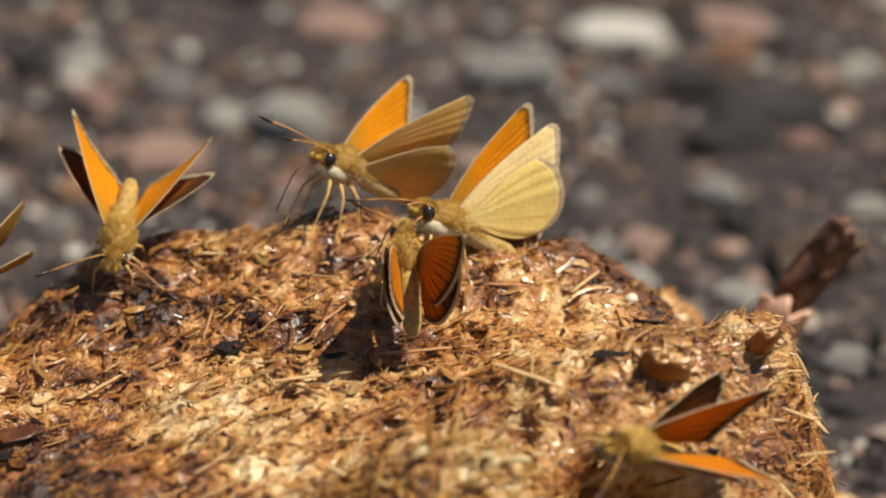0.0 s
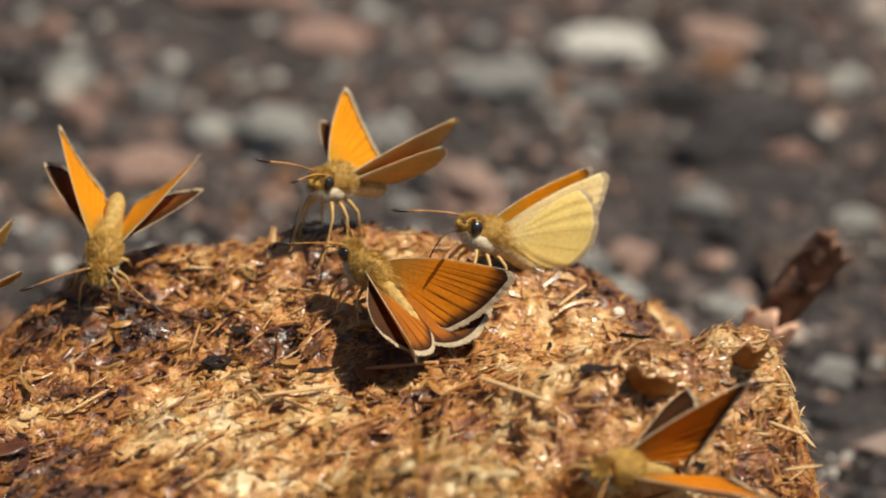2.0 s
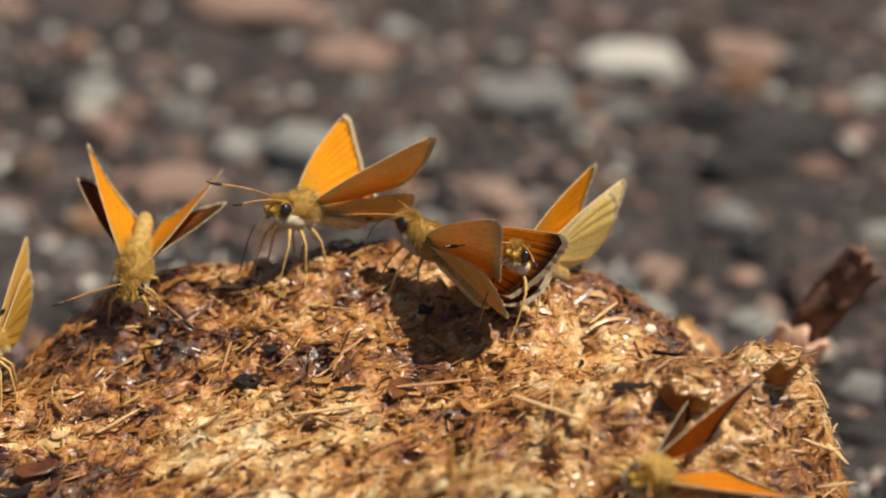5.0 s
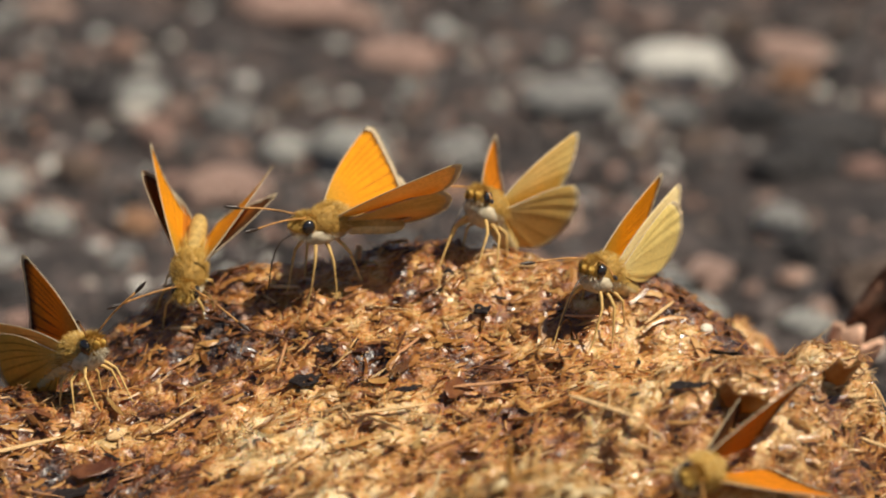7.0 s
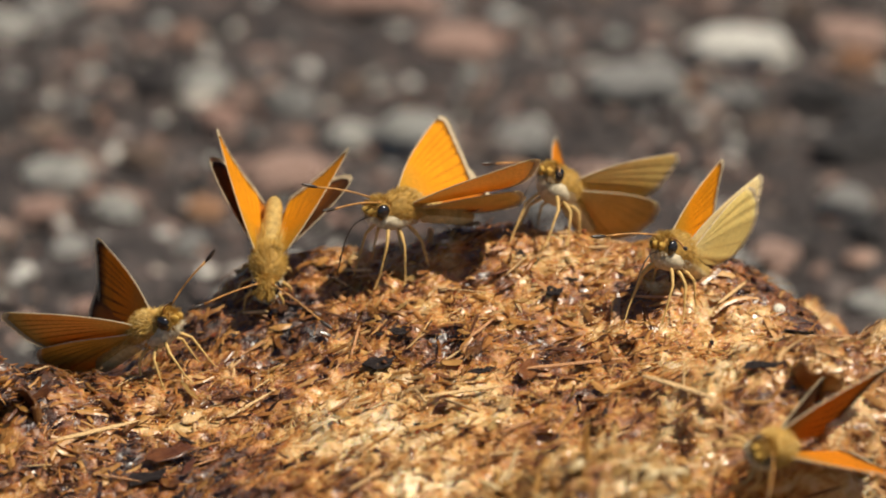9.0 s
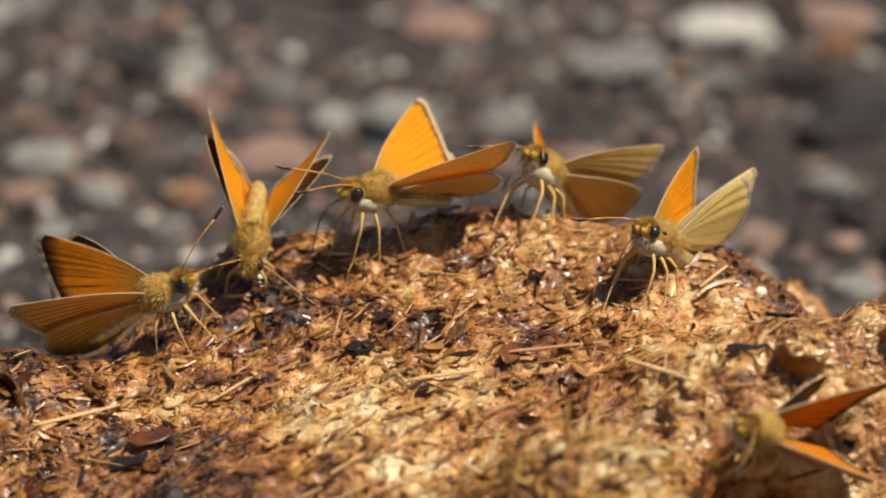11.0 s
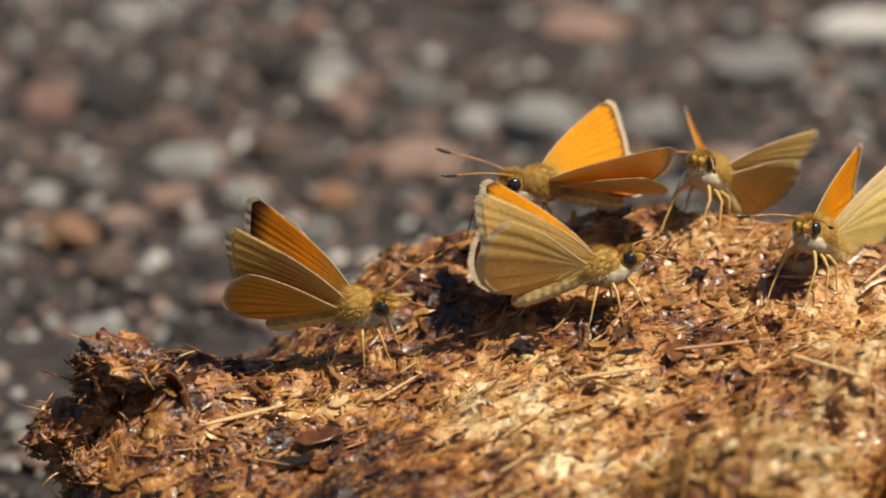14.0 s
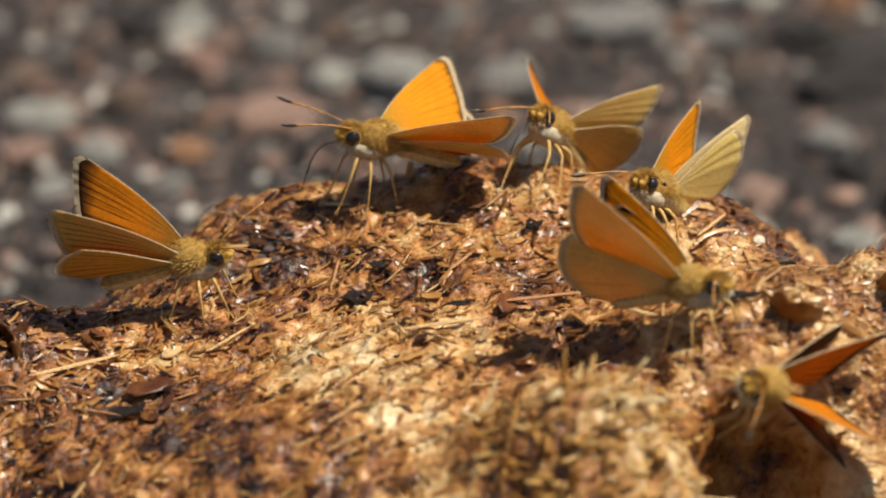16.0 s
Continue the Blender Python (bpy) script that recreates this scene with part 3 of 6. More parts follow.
M_LEAF = fibre_material("wet_leaf_scrap", [(0.0, (0.03, 0.011, 0.008)), (0.35, (0.13, 0.034, 0.011)), (0.65, (0.30, 0.10, 0.025)), (1.0, (0.5, 0.25, 0.07))], 0.4, 0.5, 0.5, 0.2)
M_AMBER = fibre_material("amber_leaf_scrap", [(0.0, (0.12, 0.036, 0.008)), (0.35, (0.34, 0.125, 0.02)), (0.65, (0.52, 0.235, 0.05)), (1.0, (0.66, 0.38, 0.12))], 0.35, 0.6, 0.6, 0.5)
SCRAPS = [flake_mesh("leaf_scrap", m, 60 + i, c) for i, (m, c) in enumerate(((M_LEAF, 0.3), (M_LEAF, 0.7), (M_CHAFF, -0.4), (M_FIBRE_PALE, 0.9), (M_BLADE, 0.5), (M_AMBER, 0.4), (M_AMBER, 0.6), (M_AMBER, -0.3)))]
for i in range(300):
    x, y = rng.uniform(-70, 40), rng.uniform(-34, 26)
    if heap_height(x, y) < 10:
        continue
    ob = part("leaf_scrap", rng.choice(SCRAPS), heap)
    place(ob, laid(x, y, rng.gauss(20, 60), -0.15, rng.gauss(0, 28)), rng.uniform(1.6, 4.2), rng.uniform(0.5, 1.4), rng.uniform(1.0, 2.4))


def loose(name, me, label, category, m, sx, sy, sz):
    # rest it on the highest crumbs beneath it
    ax, o = m.to_3x3() @ Vector((sx, 0, 0)), m.translation / MM
    lift = max(rough_height(o.x + ax.x * u, o.y + ax.y * u) - (o.z + ax.z * u) for u in (-0.4, -0.2, 0.0, 0.2, 0.4))
    m = Matrix.Translation((0, 0, max(0.0, min(1.4, lift + 0.25)) * MM)) @ m
    return tagged(place(new(name, me), m, sx, sy, sz), label, category)


# larger bits that lie loose on it
loose("stalk", STRAWS[2], "long reddish brown dry stalk lying on the dung", "stalk", laid(-2.9, -2.1, 11, -0.3), 10.6, 0.62, 0.6)
loose("husk", FLAKES[0], "narrow black glossy husk lying on the dung", "husk", laid(15.3, -14.2, -10, -0.3), 5.4, 1.5, 2.0)
loose("husk", FLAKES[0], "broad black husk flake beside a red one", "husk", laid(19.3, -7.0, 20, -0.3), 4.6, 3.2, 2.0)
loose("husk", FLAKES[4], "rusty red glossy seed husk on the dung", "husk", laid(13.4, -5.0, 0, -0.3), 4.0, 2.6, 2.4)
loose("husk", FLAKES[2], "small black husk flake on the dung", "husk", laid(-21.0, 4.3, -8, -0.4), 2.5, 1.8, 2.4)
loose("husk", FLAKES[2], "large crumpled black husk on the dung", "husk", laid(-22.8, 0.0, 20, -0.3), 3.8, 4.0, 3.5)
loose("husk", FLAKES[0], "flat black husk flake on the dung", "husk", laid(-45.9, -13.9, 26, -0.4), 5.2, 3.0, 3.0)
loose("husk", flake_mesh("husk", M_LEAF, 91, 0.6), "reddish brown curled husk on the dung", "husk", laid(-43.6, -10.4, 33, -0.4), 6.0, 3.4, 3.0)
loose("husk", FLAKES[0], "small black crumb on the dung", "husk", laid(-5.1, 9.4, 1, -0.3), 2.2, 2.2, 4.0)
loose("husk", FLAKES[2], "small dark crumb beside pale fibres", "husk", laid(-12.3, -5.3, 24, -0.3), 3.4, 1.6, 2.0)
loose("husk", flake_mesh("husk", M_LEAF, 92, 0.4), "upright reddish brown husk on the dung", "husk", laid(-7.7, -3.0, 69, -0.4, 40), 4.6, 2.6, 2.4)
v, f = blob((0, 0, 0), (0.5, 0.42, 0.4), 0.12, 3.0)
loose("seed", mesh_of("seed", v, f, M_SEED), "small glossy white seed on the dung", "seed", laid(18.5, 11.3, 57, -0.5), 1.6, 1.5, 1.4)
loose("seed", mesh_of("seed", v, f, M_STRAW), "flat tan seed on the dung", "seed", laid(-42.1, -4.2, 42, -0.3), 2.4, 1.7, 0.9)
loose("straw", STRAWS[0], "pale straw splinter at the heap's edge", "straw", laid(32.9, -8.1, 21, -0.5), 3.4, 0.6, 0.4)
loose("straw", STRAWS[4], "tan straw lying on the dung", "straw", laid(-14.2, -8.1, 12, -0.3), 7.0, 0.6, 0.5)
loose("straw", STRAWS[1], "dull brown straw lying on the dung", "straw", laid(7.2, -13.8, -48, -0.4), 9.0, 0.65, 0.5)
loose("straw", STRAWS[0], "short bright straw lying on the dung", "straw", laid(-36.5, -3.8, 38, -0.3), 5.9, 0.45, 0.4)
loose("straw", STRAWS[3], "thin brown stalk lying on the dung", "straw", laid(-31.0, 11.0, -30, -0.3), 12.6, 0.5, 0.45)
loose("straw", STRAWS[0], "long pale straw lying on the dung", "straw", laid(-51.5, -7.7, 29, -0.3), 8.7, 0.6, 0.5)
loose("straw", STRAWS[2], "thin dark stalk under the skipper's feet", "straw", laid(5.4, 8.4, 0, -0.3), 4.4, 0.45, 0.4)

for x, y, z, turn, rise, ln in ((36.0, -16.0, 33.0, -12, 14, 3.6), (34.5, -12.0, 35.5, 10, -24, 3.6), (36.5, -8.0, 33.0, -30, -34, 3.4), (32.6, -20.0, 31.0, -25, -40, 3.4), (33.2, -7.6, 38.2, -14, 8, 3.6)):
    place(part("straw", STRAWS[0], heap), pose(x * MM, y * MM, z * MM, 0, -rise, turn), ln, 0.7, 0.5)


def curl_mesh(name, mat, turn, seed):
    """A leaf scrap curled into a half pipe, with thickness and a torn rim."""
    rng = random.Random(seed)
    verts, faces = [], []
    n, m = 12, 5
    torn = [rng.uniform(0.75, 1.1) for _ in range(n + 1)]
    for r in (0.5, 0.43):
        for i in range(n + 1):
            a = turn * (i / n - 0.5)
            for k in range(m + 1):
                h = k / m * torn[i]
                rr = r * (1 - 0.25 * h) * (1 + 0.06 * math.sin(5 * a + h * 3))
                verts.append((rr * math.sin(a), -rr * math.cos(a), h))
    off = (n + 1) * (m + 1)
    idx = lambda s, i, k: s * off + i * (m + 1) + k
    for i in range(n):
        for k in range(m):
            faces.append((idx(0, i, k), idx(0, i + 1, k), idx(0, i + 1, k + 1), idx(0, i, k + 1)))
            faces.append((idx(1, i, k + 1), idx(1, i + 1, k + 1), idx(1, i + 1, k), idx(1, i, k)))
        faces.append((idx(0, i, m), idx(0, i + 1, m), idx(1, i + 1, m), idx(1, i, m)))
        faces.append((idx(1, i, 0), idx(1, i + 1, 0), idx(0, i + 1, 0), idx(0, i, 0)))
    for k in range(m):
        faces.append((idx(1, 0, k), idx(0, 0, k), idx(0, 0, k + 1), idx(1, 0, k + 1)))
        faces.append((idx(0, n, k), idx(1, n, k), idx(1, n, k + 1), idx(0, n, k + 1)))
    return mesh_of(name, verts, faces, mat)


M_CURL = fibre_material("curled_leaf", [(0.0, (0.09, 0.03, 0.01)), (0.4, (0.34, 0.14, 0.03)), (0.7, (0.5, 0.25, 0.06)), (1.0, (0.66, 0.42, 0.16))], 0.4, 0.5, 0.4, 0.45)
CURL = curl_mesh("curled_husk", M_CURL, 3.6, 4)
tagged(place(new("curled_husk", CURL), laid(30.2, -7.2, 10, 1.0), 3.0, 2.8, 4.6), "brown curled husk standing at the heap's edge", "husk")
tagged(place(new("curled_husk", CURL), laid(20.5, -14.0, -14, 1.4, 10), 5.6, 4.2, 4.2), "brown hollow husk sunk into the dung", "husk")
tagged(place(new("curled_husk", CURL), laid(-59.5, -6.0, 160, 1.2, 10), 5.0, 4.0, 3.0), "brown ragged husk on a dung lump", "husk")


# bark scrap leaning on the far side
def bark(name, mat, reach, near, wide):
    verts, faces = [], []
    rows, cols = 40, 16
    for side in (0, 1):
        for i in range(rows + 1):
            u = i / rows
            for k in range(cols + 1):
                w = k / cols * 2 - 1
                # the end is torn unevenly
                v = u * reach * (1 + 0.05 * u * u * noise.noise(Vector((2.6 * w, wide, 1.0))))
                bend = max(0.0, v - 0.55)
                half = wide * (1 - 0.3 * v) * (1 + 0.15 * math.sin(9 * v) + 0.12 * noise.noise(Vector((v * 9, wide, side))))
                c = Vector((34.8 + v + 30 * bend ** 1.5 - 0.3 * near, 41 - 2 * v - near, -1 + 37 * v))
                p = c + Vector((half * w * 0.9, (1.6 * w * w - 1.2) + side * 0.9, -half * w * (0.2 + 1.1 * bend)))
                p += Vector((0.8, 0.9, 0.7)) * noise.noise(p / 2.4) + Vector((0.3, 0.4, 0.3)) * noise.noise(p / 0.8)
                verts.append(p * MM)
    off = (rows + 1) * (cols + 1)
    idx = lambda s, i, k: s * off + i * (cols + 1) + k
    for i in range(rows):
        for k in range(cols):
            faces.append((idx(0, i, k), idx(0, i, k + 1), idx(0, i + 1, k + 1), idx(0, i + 1, k)))
            faces.append((idx(1, i + 1, k), idx(1, i + 1, k + 1), idx(1, i, k + 1), idx(1, i, k)))
    for i in range(rows):
        faces.append((idx(1, i, 0), idx(0, i, 0), idx(0, i + 1, 0), idx(1, i + 1, 0)))
        faces.append((idx(0, i, cols), idx(1, i, cols), idx(1, i + 1, cols), idx(0, i + 1, cols)))
    for k in range(cols):
        faces.append((idx(0, rows, k), idx(0, rows, k + 1), idx(1, rows, k + 1), idx(1, rows, k)))
    return mesh_of(name, verts, faces, mat)


scrap = tagged(new("bark_scrap"), "dry bark scrap with pinkish wood leaning beside the dung", "bark")
part("bark", bark("bark", M_BARK, 0.98, 0.0, 2.8), scrap, "dark brown ridged bark")
part("wood", bark("wood", M_WOOD, 0.74, 1.6, 3.9), scrap, "pinkish torn wood under the bark")


# ---- ground
def build_ground():
    verts, faces = [], []
    ring = [-30.0, -3.0, -0.6, -0.25] + [-0.2 + 0.004 * i for i in range(101)] + [0.25, 0.6, 3.0, 30.0]
    rows = [-30.0, -3.0, -0.5, -0.2] + [-0.12 + 0.004 * i for i in range(126)] + [0.5, 1.0, 4.0, 40.0]
    for y in rows:
        for x in ring:
            p = Vector((x, y, 0))
            near = abs(x) < 0.3 and -0.2 < y < 0.5
            verts.append((x, y, 0.0018 * noise.noise(p * 55) + 0.0008 * noise.noise(p * 170) if near else 0))
    w = len(ring)
    for j in range(len(rows) - 1):
        for i in range(w - 1):
            faces.append((j * w + i, j * w + i + 1, (j + 1) * w + i + 1, (j + 1) * w + i))
    return mesh_of("ground", verts, faces, M_GROUND)


ground = tagged(new("ground", build_ground()), "dark grey gritty track surface", "ground", kind="structure")


def pebble_mesh(seed):
    bm = bmesh.new()
    bmesh.ops.create_icosphere(bm, subdivisions=3, radius=0.5)
    o = Vector((seed * 3.1, seed * 1.7, 0))
    for p in bm.verts:
        d = p.co.normalized()
        k = 1 + 0.42 * noise.noise(d * 1.3 + o) + 0.22 * noise.noise(d * 3.1 + o) + 0.06 * noise.noise(d * 8 + o)
        p.co = d * 0.5 * k
        for c in range(3):
            p.co[c] = max(-0.56, min(0.56, p.co[c]))
    me = bpy.data.meshes.new("pebble")
    bm.to_mesh(me)
    bm.free()
    me.polygons.foreach_set("use_smooth", [True] * len(me.polygons))
    return me


SHAPES = [pebble_mesh(i) for i in range(11)]
BY_STONE = {}


def pebble(x, y, w, h, kind, turn, words):
    key = (kind, int(abs(x * 7 + y * 3)) % len(SHAPES))
    if key not in BY_STONE:
        me = SHAPES[key[1]].copy()
        me.materials.append(STONE[kind])
        BY_STONE[key] = me
    ob = new("pebble", BY_STONE[key])
    w, h = 0.9 * w, 0.9 * h
    thick = min(h * 1.0, w * 0.75)
    ob.matrix_basis = pose(x * MM, y * MM, thick * 0.22 * MM, 0, 0, turn) @ Matrix.Diagonal((w * 1.15 * MM, max(w * 0.75, h * 1.3) * MM, thick * 1.05 * MM, 1))
    return tagged(ob, words, "pebble", "pebbles on the track")


WORDS = {"white": "smooth white quartz pebble on dark grit", "grey": "dull grey pebble on dark grit", "pale": "pale grey pebble on dark grit",
         "pink": "pinkish granite pebble on dark grit", "orange": "rusty orange pebble on dark grit", "dark": "blackish pebble on dark grit",
         "brown": "brownish pebble on dark grit"}
for x, y, w, h, kind in [
        (24.4, 205, 15.8, 7.2, "white"), (8, 188, 14.5, 7.2, "grey"), (16, 190, 4.0, 3.4, "orange"), (42, 201, 7.0, 4.4, "orange"), (43, 215, 12.5, 4.6, "pink"),
        (-57, 187, 9.4, 6.4, "pale"), (-25, 164, 11.5, 8.0, "pale"), (-42, 149, 11.8, 6.4, "pink"), (-34, 166, 6.6, 4.9, "pale"),
        (-43, 181, 7.6, 6.0, "grey"), (50, 161, 7.4, 4.1, "pink"), (36, 139, 7.1, 5.5, "grey"), (25, 120, 6.1, 4.6, "pink")]:
    pebble(x, y, w, h, kind, (x * 13 + y * 7) % 50 - 25, WORDS[kind])
for x, y, w, h, kind in [
        (61, 193, 6.1, 5.2, "pale"), (57, 135, 6.3, 3.9, "pale"), (-9, 165, 9.0, 5.8, "grey"), (-63, 160, 4.9, 4.1, "brown"), (-54, 173, 6.7, 5.0, "pink"),
        (-19, 209, 13.2, 5.3, "pink"), (3, 145, 10.3, 6.4, "pink"), (26, 171, 5.8, 4.2, "brown"), (-54, 124, 4.6, 4.6, "grey"), (37, 103, 6.7, 3.7, "pale"),
        # the dark one at -43, 243 is added in place of a black shadow
        (49, 82, 5.7, 4.3, "grey"), (40, 160, 13.0, 7.5, "dark"), (46, 176, 15.0, 6.5, "dark"), (52, 165, 9.0, 5.0, "dark"), (36, 184, 10.0, 5.0, "dark"), (-43, 243, 22.0, 9.0, "dark"), (-35, 190, 4.3, 6.0, "brown")]:
    pebble(x, y, w, h, kind, (x * 13 + y * 7) % 50 - 25, WORDS[kind])
for x, y, w, h, kind in [
        (-98, 174, 8.6, 7.6, "pink"), (-89, 176, 10.1, 7.6, "dark"), (-75, 149, 8.8, 5.6, "pale"), (-65, 137, 6.3, 4.7, "pale"), (-88, 123, 6.9, 6.2, "orange"),
        (-81, 111, 6.0, 5.3, "brown"), (-70, 122, 5.4, 4.6, "grey"), (-63, 158, 6.5, 5.7, "brown"), (-53, 137, 5.5, 4.7, "orange"), (-80, 88, 7.2, 4.3, "grey"),
        (-68, 112, 4.5, 4.5, "dark"), (-94, 138, 4.8, 4.8, "pale"), (-35, 231, 23.7, 8.4, "pink")]:
    pebble(x, y, w, h, kind, (x * 13 + y * 7) % 50 - 25, WORDS[kind])
taken = [(o.location.x / MM, o.location.y / MM, o.scale.x / MM) for o in scene.objects if o.name.startswith("pebble")]
rng = random.Random(31)
while len(taken) < 300:
    x, y, w = rng.uniform(-125, 95), rng.uniform(48, 330), 2.2 * math.exp(rng.gauss(0.4, 0.45))
    if any((x - a) ** 2 + (y - b) ** 2 < (0.5 * (w + c)) ** 2 for a, b, c in taken) or ((x - 44) / 11) ** 2 + ((y - 166) / 22) ** 2 < 1:
        continue
    kind = rng.choice(["grey", "grey", "dark", "dark", "brown", "brown", "pink", "pink", "pink", "pale", "pale", "orange"])
    if x < -15:
        kind = rng.choice(["pale", "pale", "pink", "pink", "grey", "brown", "orange", "dark"])
    if x > 24 and y < 260:
        kind = rng.choice(["dark", "dark", "dark", "brown", "brown", "pink"])
    pebble(x, y, w, w * rng.uniform(0.5, 0.8), kind, rng.uniform(-40, 40), WORDS[kind])
    taken.append((x, y, w))


def grit(count, seed):
    """Loose grains between the pebbles, in one mesh."""
    rng = np.random.default_rng(seed)
    base = [(1, 0, 0), (-1, 0, 0), (0, 1, 0), (0, -1, 0), (0, 0, 1), (0, 0, -1)]
    tri = [(0, 2, 4), (2, 1, 4), (1, 3, 4), (3, 0, 4), (2, 0, 5), (1, 2, 5), (3, 1, 5), (0, 3, 5)]
    verts, faces = [], []
    for _ in range(count):
        x, y = (rng.uniform(-130, 100), rng.uniform(38, 340)) if rng.random() < 0.86 else (rng.uniform(36, 90), rng.uniform(-70, 60))
        if heap_height(x, y) > 2 or ((x - 44) / 11) ** 2 + ((y - 166) / 22) ** 2 < 1:
            continue
        s, b = 0.5 * math.exp(rng.normal(0.35, 0.6)), len(verts)
        verts += [((x + s * p[0] * rng.uniform(0.6, 1.3)) * MM, (y + s * p[1] * rng.uniform(0.6, 1.3)) * MM, s * (p[2] * rng.uniform(0.4, 0.9) + 0.3) * MM) for p in base]
        faces += [tuple(b + i for i in t) for t in tri]
    return verts, faces


def grit_material():
    n = Nodes("grit")
    r = n.node("NewGeometry").outputs["Random Per Island"]
    col = n.ramp(r, (0.0, (0.014, 0.012, 0.012)), (0.35, (0.045, 0.038, 0.037)), (0.65, (0.12, 0.092, 0.083)), (0.85, (0.27, 0.16, 0.12)), (1.0, (0.42, 0.4, 0.36)))
    return n.done(col, 0.8, n.bump(n.noise(1400.0), 0.0003), 0.35)


v, f = grit(11000, 3)
tagged(new("grit", mesh_of("grit", v, f, grit_material(), smooth=False)), "loose dark and pinkish grit grains", "grit", kind="stuff")


def gravel(count, seed):
    """Small worn stones strewn between the pebbles, in one mesh."""
    rng = np.random.default_rng(seed)
    bm = bmesh.new()
    bmesh.ops.create_icosphere(bm, subdivisions=2, radius=0.5)
    ball = np.array([p.co[:] for p in bm.verts])
    tri = np.array([[p.index for p in face.verts] for face in bm.faces])
    bm.free()
    verts, faces = [], []
    for k in range(count):
        x, y = rng.uniform(-125, 95), rng.uniform(40, 330)
        w = 1.35 * math.exp(rng.normal(0.25, 0.38)) * (0.7 if x > 24 else 1)
        if (x > 24 and rng.random() < 0.5) or heap_height(x, y) > 2 or any((x - a) ** 2 + (y - b) ** 2 < (0.42 * (w + c)) ** 2 for a, b, c in taken):
            continue
        turn = rng.uniform(0, math.pi)
        lump = 1 + 0.22 * np.sin(ball @ rng.normal(0, 4, 3) + rng.uniform(0, 6)) + 0.14 * np.sin(ball @ rng.normal(0, 8, 3))
        p = ball * lump[:, None] * (w, w * rng.uniform(0.6, 0.95), w * rng.uniform(0.45, 0.75))
        c, d = math.cos(turn), math.sin(turn)
        p = np.stack([p[:, 0] * c - p[:, 1] * d + x, p[:, 0] * d + p[:, 1] * c + y, p[:, 2] + 0.16 * w], -1)
        faces += (tri + len(verts) * len(ball)).tolist()
        verts.append(p * MM)
    return np.concatenate(verts), faces


def gravel_material():
    n = Nodes("gravel")
    r = n.node("NewGeometry").outputs["Random Per Island"]
    col = n.ramp(r, (0.0, (0.02, 0.018, 0.018)), (0.3, (0.06, 0.05, 0.05)), (0.45, (0.15, 0.10, 0.085)), (0.58, (0.30, 0.17, 0.13)), (0.7, (0.24, 0.23, 0.22)), (0.8, (0.14, 0.13, 0.13)), (0.89, (0.46, 0.45, 0.42)), (1.0, (0.66, 0.62, 0.56)))
    f = n.noise(900.0, 4.0, 0.65)
    col = n.node("HueSaturation", 0.5, 1.0, n.math("MULTIPLY_ADD", f, 1.1, 0.45), 1.0, col).outputs[0]
    return n.done(col, 0.75, n.bump(f, 0.0003), 0.4)


v, f = gravel(3000, 12)
tagged(new("gravel", mesh_of("gravel", v, f, gravel_material())), "small worn grey and pinkish gravel stones", "gravel", kind="stuff")


# ---- skippers
SC = 1.06  # body scale; lengths below in mm
U = SC * MM
ROOT = {0: (0.3, 1.0, 5.5), 1: (-0.6, 1.15, 5.2)}


def skip_pose(x, y, z, yaw, pitch, roll):
    return pose(x * MM, y * MM, z * MM, roll, pitch, yaw)


def wing_pose(side, hind, spread, sweep, twist=0):
    """A wing on its hinge: side 1 is the insect's left; spread in degrees from upright, sweep in the wing's own plane, twist about its length."""
    a, b = radians(spread), radians(sweep)
    v, u = Vector((0, side * math.sin(a), math.cos(a))), Vector((-1, 0, 0))
    u2, v2 = u * math.cos(b) + v * math.sin(b), v * math.cos(b) - u * math.sin(b)
    m = Matrix((u2, v2, u2.cross(v2))).transposed().to_4x4() @ Matrix.Rotation(radians(twist), 4, Vector((9.6, 3.3, 0) if hind else (8.8, 10.9, 0)))
    r = ROOT[hind]
    m.translation = Vector((r[0], side * r[1], r[2])) * U
    return m


def wing_point(hind, w, s):
    """w: 0 inner margin to 1 costa; s: 0 root to 1 outer margin. Back along the body, and outwards."""
    if hind:
        ang, reach = -10 + 54 * w, 11.5 * (1 - 0.2 * abs(2 * w - 1.2) ** 2.6)
        ang += 5 * math.sin(math.pi * s) * (2 * w - 1)
    else:
        # a triangle with a straight outer margin and a rounded apex
        a = 9.9 - 0.9 * w + 0.55 * math.sin(math.pi * w) - 0.7 * max(0.0, (0.1 - w) / 0.1) ** 2 - 0.9 * max(0.0, (w - 0.93) / 0.07) ** 2
        b = 2.3 + 8.9 * w - 0.35 * max(0.0, (w - 0.93) / 0.07) ** 2
        bow = math.sin(math.pi * s ** 0.8)
        return a * s - 0.5 * bow * w * w, b * s + 0.5 * bow * w * w - 0.5 * bow * (1 - w) ** 2
    return reach * s * math.cos(radians(ang)), reach * s * math.sin(radians(ang))


def wing_relief(hind, w, s):
    pleat = 0.5 * math.cos(2 * math.pi * (w * (4 if hind else 6) + 0.42 * math.sin(8.3 * w)))
    return (0.08 if hind else 0.04) * s * pleat + 0.55 * math.sin(math.pi * w) * s * s - 0.25 * s


